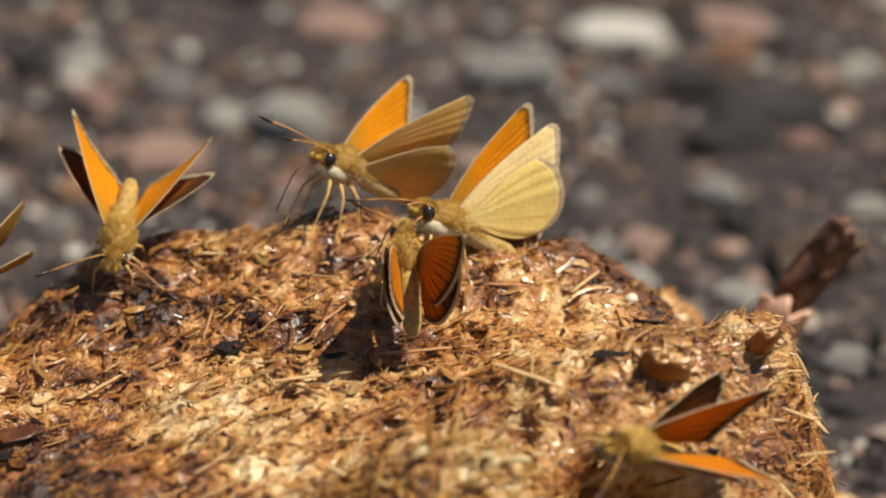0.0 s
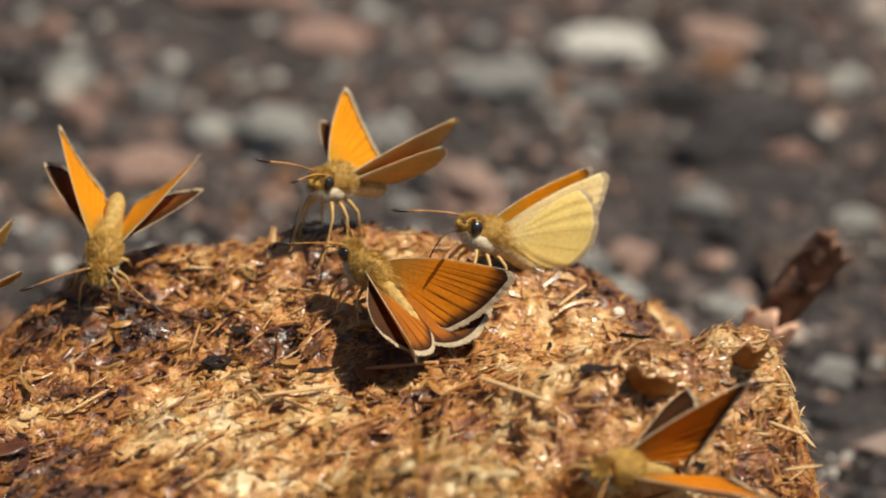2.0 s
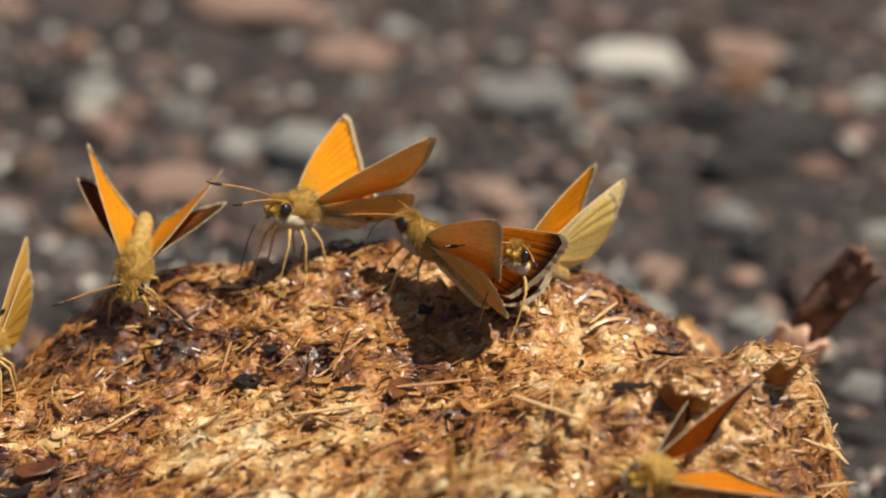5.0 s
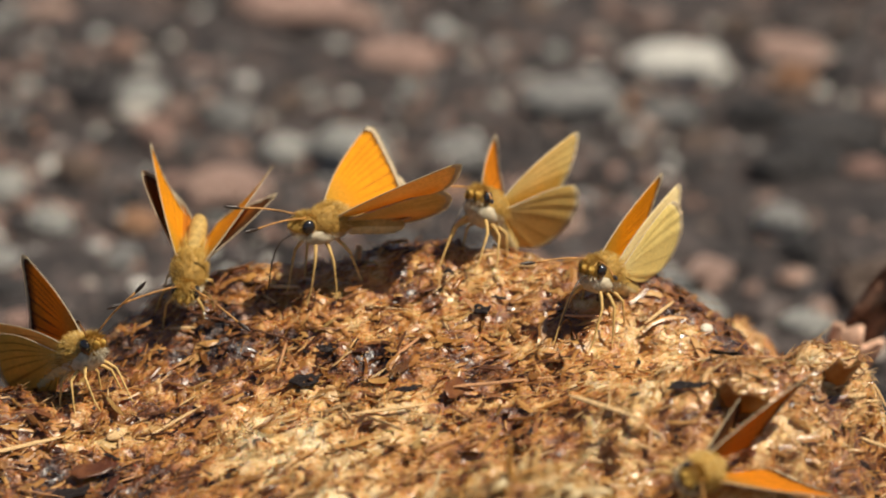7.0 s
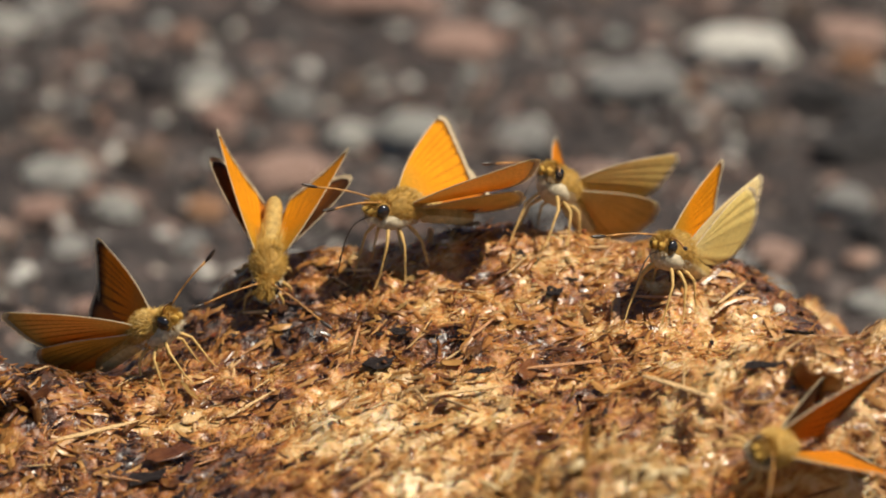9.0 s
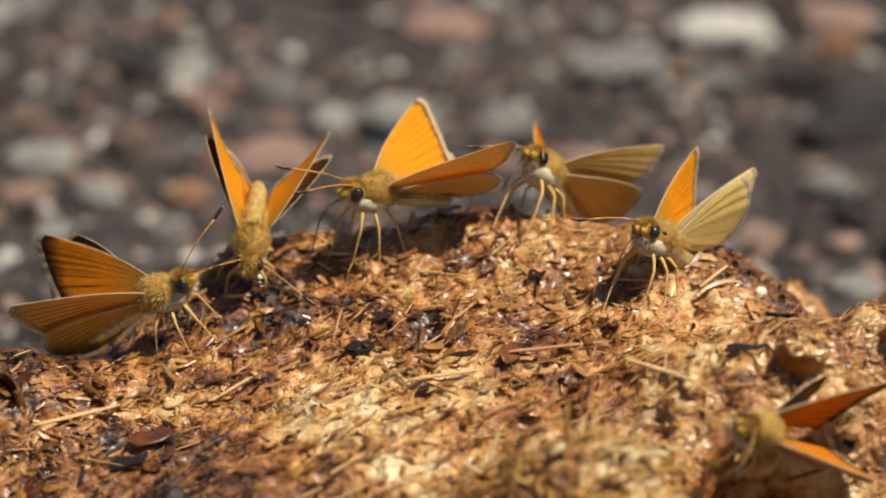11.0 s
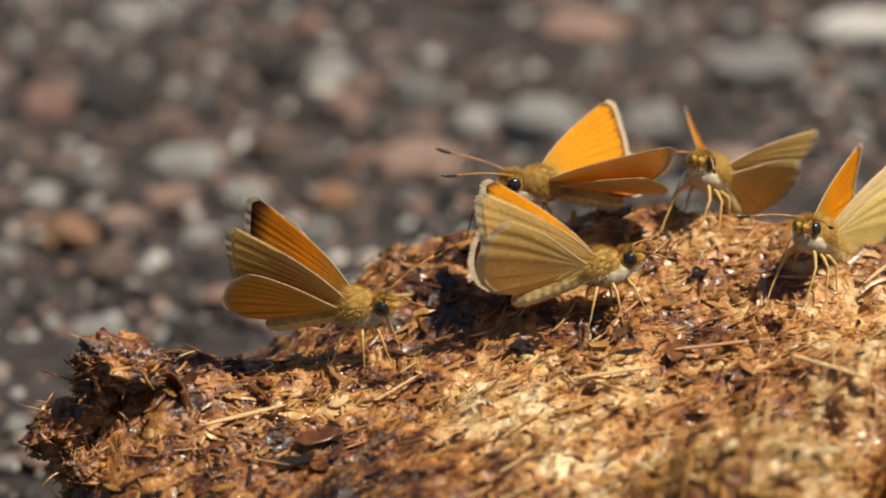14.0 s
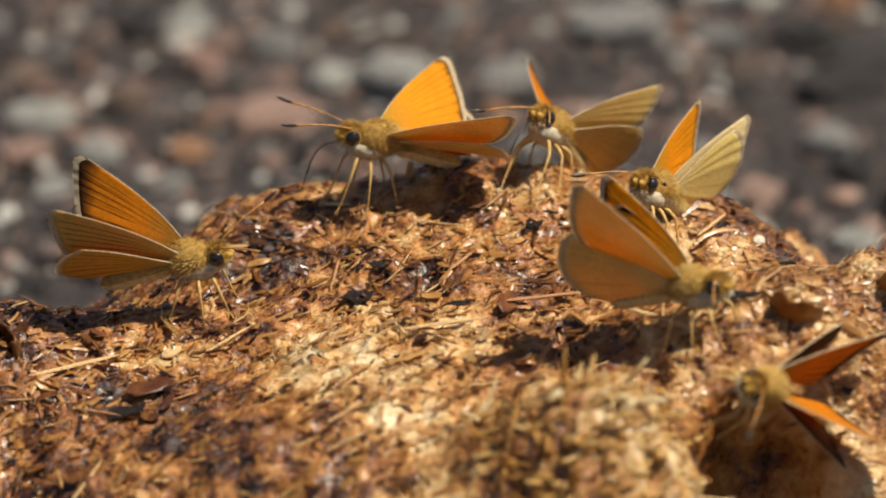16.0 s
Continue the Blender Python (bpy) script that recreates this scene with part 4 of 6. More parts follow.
def wing_mesh(side, hind, brown):
    nw, ns = 54, 16
    verts, faces, slots, uvs = [], [], [], []
    for layer in (1, -1):
        for j in range(ns + 1):
            s = 0.02 + 0.98 * j / ns
            for i in range(nw + 1):
                w = i / nw
                a, b = wing_point(hind, w, s)
                # the relief bulges to the under side on both wings
                verts.append(Vector((a, b, side * wing_relief(hind, w, s) + layer * (0.035 if s < 0.99 else 0.015))) * U)
                uvs.append((w, s))
    off = (ns + 1) * (nw + 1)
    for layer in (0, 1):
        for j in range(ns):
            for i in range(nw):
                p = layer * off + j * (nw + 1) + i
                q = (p, p + 1, p + nw + 2, p + nw + 1)
                # local z faces the under side on the left wing, the upper side on the right
                faces.append(tuple(reversed(q)) if layer == 0 else q)
                slots.append((1 if side == 1 else 0) if layer == 0 else (0 if side == 1 else 1))
    border = [j * (nw + 1) for j in range(ns, -1, -1)] + list(range(1, nw + 1)) + [j * (nw + 1) + nw for j in range(1, ns + 1)] + [ns * (nw + 1) + i for i in range(nw - 1, -1, -1)]
    for p, q in zip(border, border[1:]):
        faces.append((p, q, q + off, p + off))
        slots.append(1)
    mats = [M_HIND_TOP, M_HIND_UNDER] if hind else [M_FORE_TOP, M_FORE_UNDER]
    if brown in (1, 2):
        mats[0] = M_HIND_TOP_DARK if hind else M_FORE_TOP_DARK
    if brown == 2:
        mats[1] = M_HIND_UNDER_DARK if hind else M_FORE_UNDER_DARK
    if brown == 3:
        mats[1] = M_HIND_UNDER_PALE if hind else M_FORE_UNDER_PALE
    return mesh_of("hindwing" if hind else "forewing", verts, faces, mats, True, slots, uvs)


def fringe_mesh(side, hind):
    """A comb of pale scales along the outer margin."""
    rng = random.Random(5 + hind)
    verts, faces = [], []
    n = 150
    for i in range(n):
        w0, w1 = i / n, (i + 1.25) / n
        if w1 > 1:
            continue
        out = (1.024 if hind else 1.02) + rng.uniform(-0.01, 0.01)
        b = len(verts)
        for w, s, dz in ((w0, 0.972, 0.055), (w1, 0.972, 0.055), (w1 + 0.004, out, 0.0), (w0 + 0.004, out, 0.0), (w0, 0.972, -0.055), (w1, 0.972, -0.055)):
            a, c = wing_point(hind, min(w, 1.0), s)
            verts.append(Vector((a, c, side * wing_relief(hind, min(w, 1.0), s) + dz)) * U)
        faces += [(b, b + 1, b + 2, b + 3), (b + 4, b + 3, b + 2, b + 5), (b, b + 3, b + 4), (b + 1, b + 5, b + 2)]
    # the pale front edge
    edge = [wing_point(hind, 1.0, 0.04 + 0.94 * k / 14) + (0.04 + 0.94 * k / 14,) for k in range(15)]
    rod = tube([(a, c, side * wing_relief(hind, 1.0, s)) for a, c, s in edge], [0.075 - 0.03 * k / 14 for k in range(15)], 5)
    both = joined((verts, faces), scaled(rod, U))
    return mesh_of("fringe", both[0], both[1], M_FRINGE, False)


def fur_mesh(breast):
    """Fine hairs over thorax and head, or the whitish ones below them."""
    rng = random.Random(9)
    verts, faces = [], []
    for _ in range(4600):
        head = rng.random() < 0.38
        d = Vector((rng.gauss(0, 1), rng.gauss(0, 1), rng.gauss(0.25, 1))).normalized()
        if not head and d.z < -0.75:
            continue
        if head:
            c, size, ln = Vector((2.95, 0, 4.8)), Vector((1.25, 1.2, 1.15)), rng.uniform(0.4, 0.95)
            if abs(d.y) > 0.72 or d.x < -0.6:
                continue
        else:
            c, size, ln = Vector((0.2, 0, 4.85)), Vector((2.45, 1.8, 1.85)), rng.uniform(0.25, 0.65) + max(0.0, 0.35 * d.z)
        p = c + Vector((d.x * size.x, d.y * size.y, d.z * size.z)) * 0.93
        if breast != (p.z < 4.3):
            continue
        way = (d + Vector((-0.9 if not head else 0.5, 0, 0.05)) + Vector((rng.gauss(0, 0.25), rng.gauss(0, 0.25), rng.gauss(0, 0.25)))).normalized()
        s = way.orthogonal().normalized() * 0.028
        t = way.cross(s).normalized() * 0.028
        b = len(verts)
        verts += [(p + s) * U, (p - s * 0.5 + t) * U, (p - s * 0.5 - t) * U, (p + way * ln - Vector((0, 0, 0.12 * ln))) * U]
        faces += [(b, b + 1, b + 3), (b + 1, b + 2, b + 3), (b + 2, b, b + 3)]
    for _ in range(0 if breast else 420):  # longer hairs along the wing bases and the abdomen's front
        side = rng.choice((-1, 1))
        p = Vector((rng.uniform(-3.0, 0.8), side * rng.uniform(0.5, 1.1), rng.uniform(4.4, 5.7)))
        way = Vector((-1.0, side * rng.uniform(-0.1, 0.5), rng.gauss(0.0, 0.25))).normalized()
        ln = rng.uniform(1.0, 2.6)
        s = way.orthogonal().normalized() * 0.026
        t = way.cross(s).normalized() * 0.026
        b = len(verts)
        verts += [(p + s) * U, (p - s * 0.5 + t) * U, (p - s * 0.5 - t) * U, (p + way * ln) * U]
        faces += [(b, b + 1, b + 3), (b + 1, b + 2, b + 3), (b + 2, b, b + 3)]
    return mesh_of("breast_fur" if breast else "fur", verts, faces, M_DOWN if breast else M_FUR, False)


def abdomen_mesh(under):
    """Nine soft rings, slimmer to the tail."""
    verts, faces = [], []
    rows, sides = 40, 12
    for i in range(rows + 1):
        u = i / rows
        ring = 1 - 0.07 * (math.cos(2 * math.pi * u * 8) * 0.5 + 0.5)
        r = (1.28 - 0.15 * u) * math.sqrt(max(0.0, 1 - max(0.0, (u - 0.72) / 0.28) ** 2)) * ring * (0.75 + 0.25 * min(1, u * 6))
        c = Vector((-1.2 - 7.8 * u, 0, 4.6 - 0.9 * u))
        for k in range(sides + 1):
            a = math.pi * k / sides if not under else math.pi + math.pi * k / sides
            verts.append((c + Vector((0, r * 0.84 * math.cos(a), 0.92 * r * math.sin(a)))) * U)
    for i in range(rows):
        for k in range(sides):
            p = i * (sides + 1) + k
            faces.append((p, p + sides + 1, p + sides + 2, p + 1))
    return mesh_of("abdomen_underside" if under else "abdomen", verts, faces, M_BELLY if under else M_ABDOMEN)


def leg_points(coxa, foot, out):
    a, c = Vector(coxa), Vector(foot)
    knee = a.lerp(c, 0.42) + Vector((0.15, out * 0.75, 0.75))
    ankle = a.lerp(c, 0.8) + Vector((0, out * 0.35, 0.1))
    return [a, a.lerp(knee, 0.5) + Vector((0, out * 0.1, 0.12)), knee, knee.lerp(ankle, 0.5), ankle, c + Vector((0, 0, 0.12)), c + Vector((0.25, out * 0.15, 0))]


SHARED = {}


def shared(key, make):
    if key not in SHARED:
        SHARED[key] = make()
    return SHARED[key]


def body_mesh(name, pairs, mat):
    v, f = scaled(joined(*pairs), U)
    return mesh_of(name, v, f, mat)


WINGS = {}
# 1 and 2 carry shade in the wing colour, 3 carries sunlight
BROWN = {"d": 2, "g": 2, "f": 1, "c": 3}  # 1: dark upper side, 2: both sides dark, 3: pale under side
SKIPPERS = "skipper butterflies on the dung"


def skipper(key, label, lift, pitch, feelers, tongue):
    """lift: mm between the body's base and the ground; pitch: its usual slant; feelers: yaw and rise of each antenna in degrees."""
    top = tagged(new("skipper_butterfly"), label, "butterfly", SKIPPERS)
    part("thorax", shared("thorax", lambda: body_mesh("thorax", [blob((0.2, 0, 4.85), (2.5, 1.8, 1.9), 0.1, 1.0)], M_BODY)), top)
    part("abdomen", shared("abdomen", lambda: abdomen_mesh(False)), top)
    part("abdomen_underside", shared("belly", lambda: abdomen_mesh(True)), top, "pale cream scaly underside")
    part("chest", shared("chest", lambda: body_mesh("chest", [blob((1.2, 0, 3.85), (2.1, 1.6, 1.25), 0.2, 4.0)], M_CHIN)), top, "whitish scaly chest")
    head = part("head", shared("head", lambda: body_mesh("head", [blob((2.95, 0, 4.8), (1.25, 1.25, 1.15), 0.06, 2.0)], M_BODY)), top)
    for side in (1, -1):
        part("eye", shared(("eye", side), lambda: body_mesh("eye", [blob((3.15, side * 0.98, 4.9), (0.72, 0.48, 0.75), 0.0)], M_EYE)), head, "round glossy black eye")
        part("palp", shared(("palp", side), lambda: body_mesh("palp", [blob((4.0, side * 0.36, 4.7), (0.72, 0.32, 0.42), 0.2, side)], M_FUR)), head, "short hairy yellowish palp")
    part("fur", shared("fur", lambda: fur_mesh(False)), top, "olive-yellow hairs")
    part("breast_fur", shared("breast_fur", lambda: fur_mesh(True)), top, "whitish downy hairs")
    if tongue:
        rod = tube([(3.7, 0, 4.1), (4.6, 0, 3.9), (5.6, 0.1, 3.5), (6.2, 0.1, 2.6), (6.5, 0.1, 1.4), (6.6, 0.0, -lift + 0.5)], [0.09, 0.085, 0.08, 0.075, 0.07, 0.06], 5)
        part("proboscis", body_mesh("proboscis", [rod], M_HORN), top, "thin dark tongue reaching down")
    for side, (yaw, rise) in zip((1, -1), feelers):
        way = Vector((math.cos(radians(yaw)) * math.cos(radians(rise)), side * math.sin(radians(yaw)) * math.cos(radians(rise)), math.sin(radians(rise))))
        o = Vector((3.3, side * 0.5, 5.7))
        pts = [o + way * (6.2 * k / 6) + Vector((0, 0, 0.25 * math.sin(math.pi * k / 6))) for k in range(7)]
        feeler = part("antenna", body_mesh("antenna", [tube(pts, [0.1, 0.085, 0.085, 0.085, 0.085, 0.095, 0.11], 6)], M_ANTENNA), head, "thin ringed orange-brown antenna")
        end = pts[-1]
        part("antenna_tip", body_mesh("antenna_tip", [tube([end - way * 0.15, end + way * 0.4, end + way * 0.9, end + way * 1.35, end + way * 1.6],
                                                        [0.1, 0.19, 0.2, 0.12, 0.02], 8)], M_HORN), feeler, "black club tip")
    back = pose(0, 0, 0, 0, pitch, 0).to_3x3().inverted()
    for side in (1, -1):
        for name, coxa, foot in (("foreleg", (2.0, 0.55, 3.5), (3.7, 1.9)), ("middle_leg", (0.9, 0.65, 3.3), (0.9, 3.0)), ("hind_leg", (-0.3, 0.65, 3.4), (-2.6, 2.5))):
            ground_at = back @ Vector((foot[0], side * foot[1], -lift / SC))
            pts = leg_points((coxa[0], side * coxa[1], coxa[2]), ground_at, side)
            part("leg", body_mesh(name, [tube(pts, [0.2, 0.2, 0.15, 0.11, 0.085, 0.065, 0.04], 6)], M_LEG), top)
    for side, word in ((1, "left"), (-1, "right")):
        for hind, kind in ((0, "forewing"), (1, "hindwing")):
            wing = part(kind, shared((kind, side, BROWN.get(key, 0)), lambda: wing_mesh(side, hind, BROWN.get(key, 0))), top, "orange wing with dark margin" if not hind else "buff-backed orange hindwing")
            part("fringe", shared((kind, side, "fringe"), lambda: fringe_mesh(side, hind)), wing, "pale cream scale fringe")
            WINGS[key, kind + "_" + word] = wing
    return top


skipper_a = skipper("a", "orange skipper butterfly with raised wings walking over dung", 0.7, -4, ((58, -8), (62, -6)), False)
skipper_b = skipper("b", "orange skipper butterfly with half-open wings on dung crest", 2.2, -14, ((8, -2), (20, 6)), True)
skipper_c = skipper("c", "pale yellow skipper butterfly with upright wings on dung", 1.8, -30, ((40, -8), (35, -18)), True)
skipper_d = skipper("d", "brownish orange skipper butterfly feeding at the heap's edge", 0.8, -14, ((28, 22), (35, 8)), False)
skipper_f = skipper("f", "deep orange skipper butterfly with dark-veined wings on dung", 1.0, -36, ((35, -24), (35, -26)), True)
skipper_g = skipper("g", "dark orange skipper butterfly at the dung's near edge", 0.6, -18, ((40, -5), (35, 0)), True)


def motions():
    # skipper_a
    walk(skipper_a, [
        (0, skip_pose(-36.08, 15.97, 38.50, -95.2, 24.7, -6.4)),
        (3, skip_pose(-36.11, 16.15, 38.52, -95.6, 23.9, -5.4)),
        (4, skip_pose(-36.30, 16.47, 38.56, -94.3, 22.1, -6.4)),
        (6.3, skip_pose(-36.32, 15.98, 38.37, -94.1, 22.2, -6.7)),
        (7, skip_pose(-36.32, 15.98, 38.37, -94.1, 22.2, -6.7)),
        (9, skip_pose(-35.72, 15.60, 38.25, -92.4, 31.2, -7.8)),
        (11.5, skip_pose(-35.69, 15.69, 38.45, -92.7, 25.3, -8.9)),
        (12.1, skip_pose(-35.69, 15.69, 38.45, -92.7, 25.3, -8.9)),
        (12.5, skip_pose(-35.39, 14.42, 38.55, -89.6, 22.6, -4.5)),
        (13, skip_pose(-34.15, 12.17, 37.86, -70.7, 9.6, 0.7)),
        (13.3, skip_pose(-27.14, 7.89, 37.39, -44.3, -9.3, 9.9)),
        (13.5, skip_pose(-21.36, 2.89, 37.08, -51.6, -11.1, 8.3)),
        (14, skip_pose(-14.53, 3.96, 38.34, 11.5, -11.5, -11.6)),
        (14.5, skip_pose(-9.88, 4.92, 38.89, 16.7, -21.7, -12.3)),
        (15, skip_pose(-0.95, 1.24, 37.73, -16.8, -19.4, 2.2)),
        (15.5, skip_pose(6.96, -6.75, 37.54, -38.4, -18.0, 9.2)),
        (16, skip_pose(11.19, -16.59, 39.32, -32.0, -14.3, 1.1))])
    walk(WINGS["a", "forewing_left"], [
        (0, wing_pose(1, 0, 68, -20, -30)), (3, wing_pose(1, 0, 72, -20, -33)), (4, wing_pose(1, 0, 72, -21, -33)), (6.3, wing_pose(1, 0, 60, -22, -29)), (7, wing_pose(1, 0, 60, -22, -29)), (9, wing_pose(1, 0, 61, -22, -26)), (11.5, wing_pose(1, 0, 56, -22, -26)), (12.1, wing_pose(1, 0, 56, -22, -26)), (12.5, wing_pose(1, 0, 12, 17, 7)), (13, wing_pose(1, 0, 13, -1)), (13.3, wing_pose(1, 0, 6, -3)), (13.5, wing_pose(1, 0, 10, 1)), (14, wing_pose(1, 0, 41, 4)), (14.5, wing_pose(1, 0, 41, 8)), (15, wing_pose(1, 0, 17, -3)), (15.5, wing_pose(1, 0, 19, -9)), (16, wing_pose(1, 0, 26, -8))])
    walk(WINGS["a", "forewing_right"], [
        (0, wing_pose(-1, 0, 57, -22, 25)), (3, wing_pose(-1, 0, 59, -22, 25)), (4, wing_pose(-1, 0, 61, -21, 24)), (6.3, wing_pose(-1, 0, 50, -24, 23)), (7, wing_pose(-1, 0, 50, -24, 23)), (9, wing_pose(-1, 0, 52, -21, 23)), (11.5, wing_pose(-1, 0, 48, -23, 20)), (12.1, wing_pose(-1, 0, 48, -23, 20)), (12.5, wing_pose(-1, 0, 10, 13, -2)), (13, wing_pose(-1, 0, 13, -3)), (13.3, wing_pose(-1, 0, 17, -2)), (13.5, wing_pose(-1, 0, 4, 1)), (14, wing_pose(-1, 0, 13, -6)), (14.5, wing_pose(-1, 0, 12, 1)), (15, wing_pose(-1, 0, 14, 6)), (15.5, wing_pose(-1, 0, 25, 19)), (16, wing_pose(-1, 0, 27, 17))])
    walk(WINGS["a", "hindwing_left"], [
        (0, wing_pose(1, 1, 107, 7, -51)), (3, wing_pose(1, 1, 107, 9, -50)), (4, wing_pose(1, 1, 110, 8, -52)), (6.3, wing_pose(1, 1, 95, 3, -50)), (7, wing_pose(1, 1, 95, 3, -50)), (9, wing_pose(1, 1, 92, 3, -46)), (11.5, wing_pose(1, 1, 86, 1, -46)), (12.1, wing_pose(1, 1, 86, 1, -46)), (12.5, wing_pose(1, 1, 56, -15, -25)), (13, wing_pose(1, 1, 14, 0)), (13.3, wing_pose(1, 1, 14, 0)), (13.5, wing_pose(1, 1, 10, 0)), (14, wing_pose(1, 1, 39, 0)), (14.5, wing_pose(1, 1, 40, 0)), (15, wing_pose(1, 1, 17, 0)), (15.5, wing_pose(1, 1, 19, 0)), (16, wing_pose(1, 1, 25, 0))])
    walk(WINGS["a", "hindwing_right"], [
        (0, wing_pose(-1, 1, 106, 1, 52)), (3, wing_pose(-1, 1, 108, 2, 53)), (4, wing_pose(-1, 1, 110, 2, 52)), (6.3, wing_pose(-1, 1, 93, -5, 49)), (7, wing_pose(-1, 1, 93, -5, 49)), (9, wing_pose(-1, 1, 91, -1, 47)), (11.5, wing_pose(-1, 1, 79, -6, 40)), (12.1, wing_pose(-1, 1, 79, -6, 40)), (12.5, wing_pose(-1, 1, 55, -17, 31)), (13, wing_pose(-1, 1, 13, 0)), (13.3, wing_pose(-1, 1, 17, -12, -1)), (13.5, wing_pose(-1, 1, 12, -0, -2)), (14, wing_pose(-1, 1, 25, 4, 2)), (14.5, wing_pose(-1, 1, 22, 8, 3)), (15, wing_pose(-1, 1, 11, 9, 7)), (15.5, wing_pose(-1, 1, 21, -5, 15)), (16, wing_pose(-1, 1, 25, 0, 6))])
    # skipper_b
    walk(skipper_b, [
        (0, skip_pose(-13.85, 18.50, 44.61, 222.4, -27.9, -0.1)),
        (0.5, skip_pose(-13.77, 17.82, 44.80, 230.8, -23.2, -3.8)),
        (1, skip_pose(-12.60, 16.71, 44.60, 227.9, -19.6, -1.5)),
        (1.5, skip_pose(-12.51, 16.93, 44.77, 232.6, -16.5, -5.0)),
        (2, skip_pose(-12.25, 17.17, 44.81, 237.0, -15.4, -2.7)),
        (3, skip_pose(-13.45, 16.09, 44.40, 236.8, -14.2, -5.0)),
        (3.3, skip_pose(-13.04, 15.68, 44.34, 236.6, -13.6, -4.8)),
        (3.5, skip_pose(-14.79, 18.07, 44.95, 226.7, -14.6, -6.0)),
        (4, skip_pose(-18.23, 19.27, 44.03, 224.0, -18.5, -0.6)),
        (4.2, skip_pose(-18.16, 18.77, 44.29, 226.5, -20.0, -0.6)),
        (6.3, skip_pose(-21.55, 14.89, 43.07, 215.0, -6.1, -0.5)),
        (7, skip_pose(-21.55, 14.89, 43.07, 215.0, -6.1, -0.5)),
        (9, skip_pose(-21.88, 14.67, 42.83, 216.5, -11.1, -3.1)),
        (11.5, skip_pose(-22.62, 15.20, 42.82, 211.3, -10.8, -3.2)),
        (12.5, skip_pose(-22.38, 15.99, 43.02, 200.2, -8.7, -4.3)),
        (13, skip_pose(-22.43, 16.42, 43.13, 194.4, -4.9, -3.6)),
        (13.5, skip_pose(-23.08, 16.32, 42.90, 195.9, -14.2, -5.4)),
        (14, skip_pose(-22.63, 16.09, 42.98, 196.9, -11.9, -1.8)),
        (14.5, skip_pose(-22.91, 15.89, 42.93, 197.9, -14.3, -3.4)),
        (15.5, skip_pose(-23.03, 15.77, 42.82, 199.5, -16.7, -5.9)),
        (16, skip_pose(-22.58, 15.66, 42.90, 197.8, -15.2, -3.7))])
    walk(WINGS["b", "forewing_left"], [
        (0, wing_pose(1, 0, 21, -0)), (0.5, wing_pose(1, 0, 30, 5)), (1, wing_pose(1, 0, 26, -10)), (1.5, wing_pose(1, 0, 27, -13)), (2, wing_pose(1, 0, 35, -15)), (3, wing_pose(1, 0, 30, -10)), (3.3, wing_pose(1, 0, 27, -12)), (3.5, wing_pose(1, 0, 16, -12)), (4, wing_pose(1, 0, 32, -3)), (4.2, wing_pose(1, 0, 32, 1)), (6.3, wing_pose(1, 0, 50, 4)), (7, wing_pose(1, 0, 50, 4)), (9, wing_pose(1, 0, 50, 6)), (11.5, wing_pose(1, 0, 47, -1)), (12.5, wing_pose(1, 0, 48, -5)), (13, wing_pose(1, 0, 34, -8)), (13.5, wing_pose(1, 0, 33, -3)), (14, wing_pose(1, 0, 45, -6)), (14.5, wing_pose(1, 0, 45, -7)), (15.5, wing_pose(1, 0, 45, -4)), (16, wing_pose(1, 0, 49, -5))])
    walk(WINGS["b", "forewing_right"], [
        (0, wing_pose(-1, 0, 22, -2)), (0.5, wing_pose(-1, 0, 21, -3)), (1, wing_pose(-1, 0, 41, -1)), (1.5, wing_pose(-1, 0, 45, -7)), (2, wing_pose(-1, 0, 45, -9)), (3, wing_pose(-1, 0, 41, -11)), (3.3, wing_pose(-1, 0, 42, -6)), (3.5, wing_pose(-1, 0, 39, -9)), (4, wing_pose(-1, 0, 34, -12)), (4.2, wing_pose(-1, 0, 33, -10)), (6.3, wing_pose(-1, 0, 56, -8)), (7, wing_pose(-1, 0, 56, -8)), (9, wing_pose(-1, 0, 56, -7)), (11.5, wing_pose(-1, 0, 57, -5)), (12.5, wing_pose(-1, 0, 67, -2)), (13, wing_pose(-1, 0, 62, -1)), (13.5, wing_pose(-1, 0, 58, -2)), (14, wing_pose(-1, 0, 60, -3)), (14.5, wing_pose(-1, 0, 58, -2)), (15.5, wing_pose(-1, 0, 61, -0)), (16, wing_pose(-1, 0, 63, -0))])
    walk(WINGS["b", "hindwing_left"], [
        (0, wing_pose(1, 1, 29, -10)), (0.5, wing_pose(1, 1, 35, -14, 2)), (1, wing_pose(1, 1, 35, -2)), (1.5, wing_pose(1, 1, 41, -1)), (2, wing_pose(1, 1, 49, -5)), (3, wing_pose(1, 1, 38, -7)), (3.3, wing_pose(1, 1, 37, -10, -2)), (3.5, wing_pose(1, 1, 43, -3)), (4, wing_pose(1, 1, 49, -19, 1)), (4.2, wing_pose(1, 1, 52, -21, 3)), (6.3, wing_pose(1, 1, 51, -14, -1)), (7, wing_pose(1, 1, 51, -14, -1)), (9, wing_pose(1, 1, 58, -14, -2)), (11.5, wing_pose(1, 1, 52, -13)), (12.5, wing_pose(1, 1, 47, -5)), (13, wing_pose(1, 1, 55, 11, 2)), (13.5, wing_pose(1, 1, 45, 2)), (14, wing_pose(1, 1, 59, 3, 1)), (14.5, wing_pose(1, 1, 56, 2)), (15.5, wing_pose(1, 1, 55, 1, 1)), (16, wing_pose(1, 1, 62, 1, 1))])
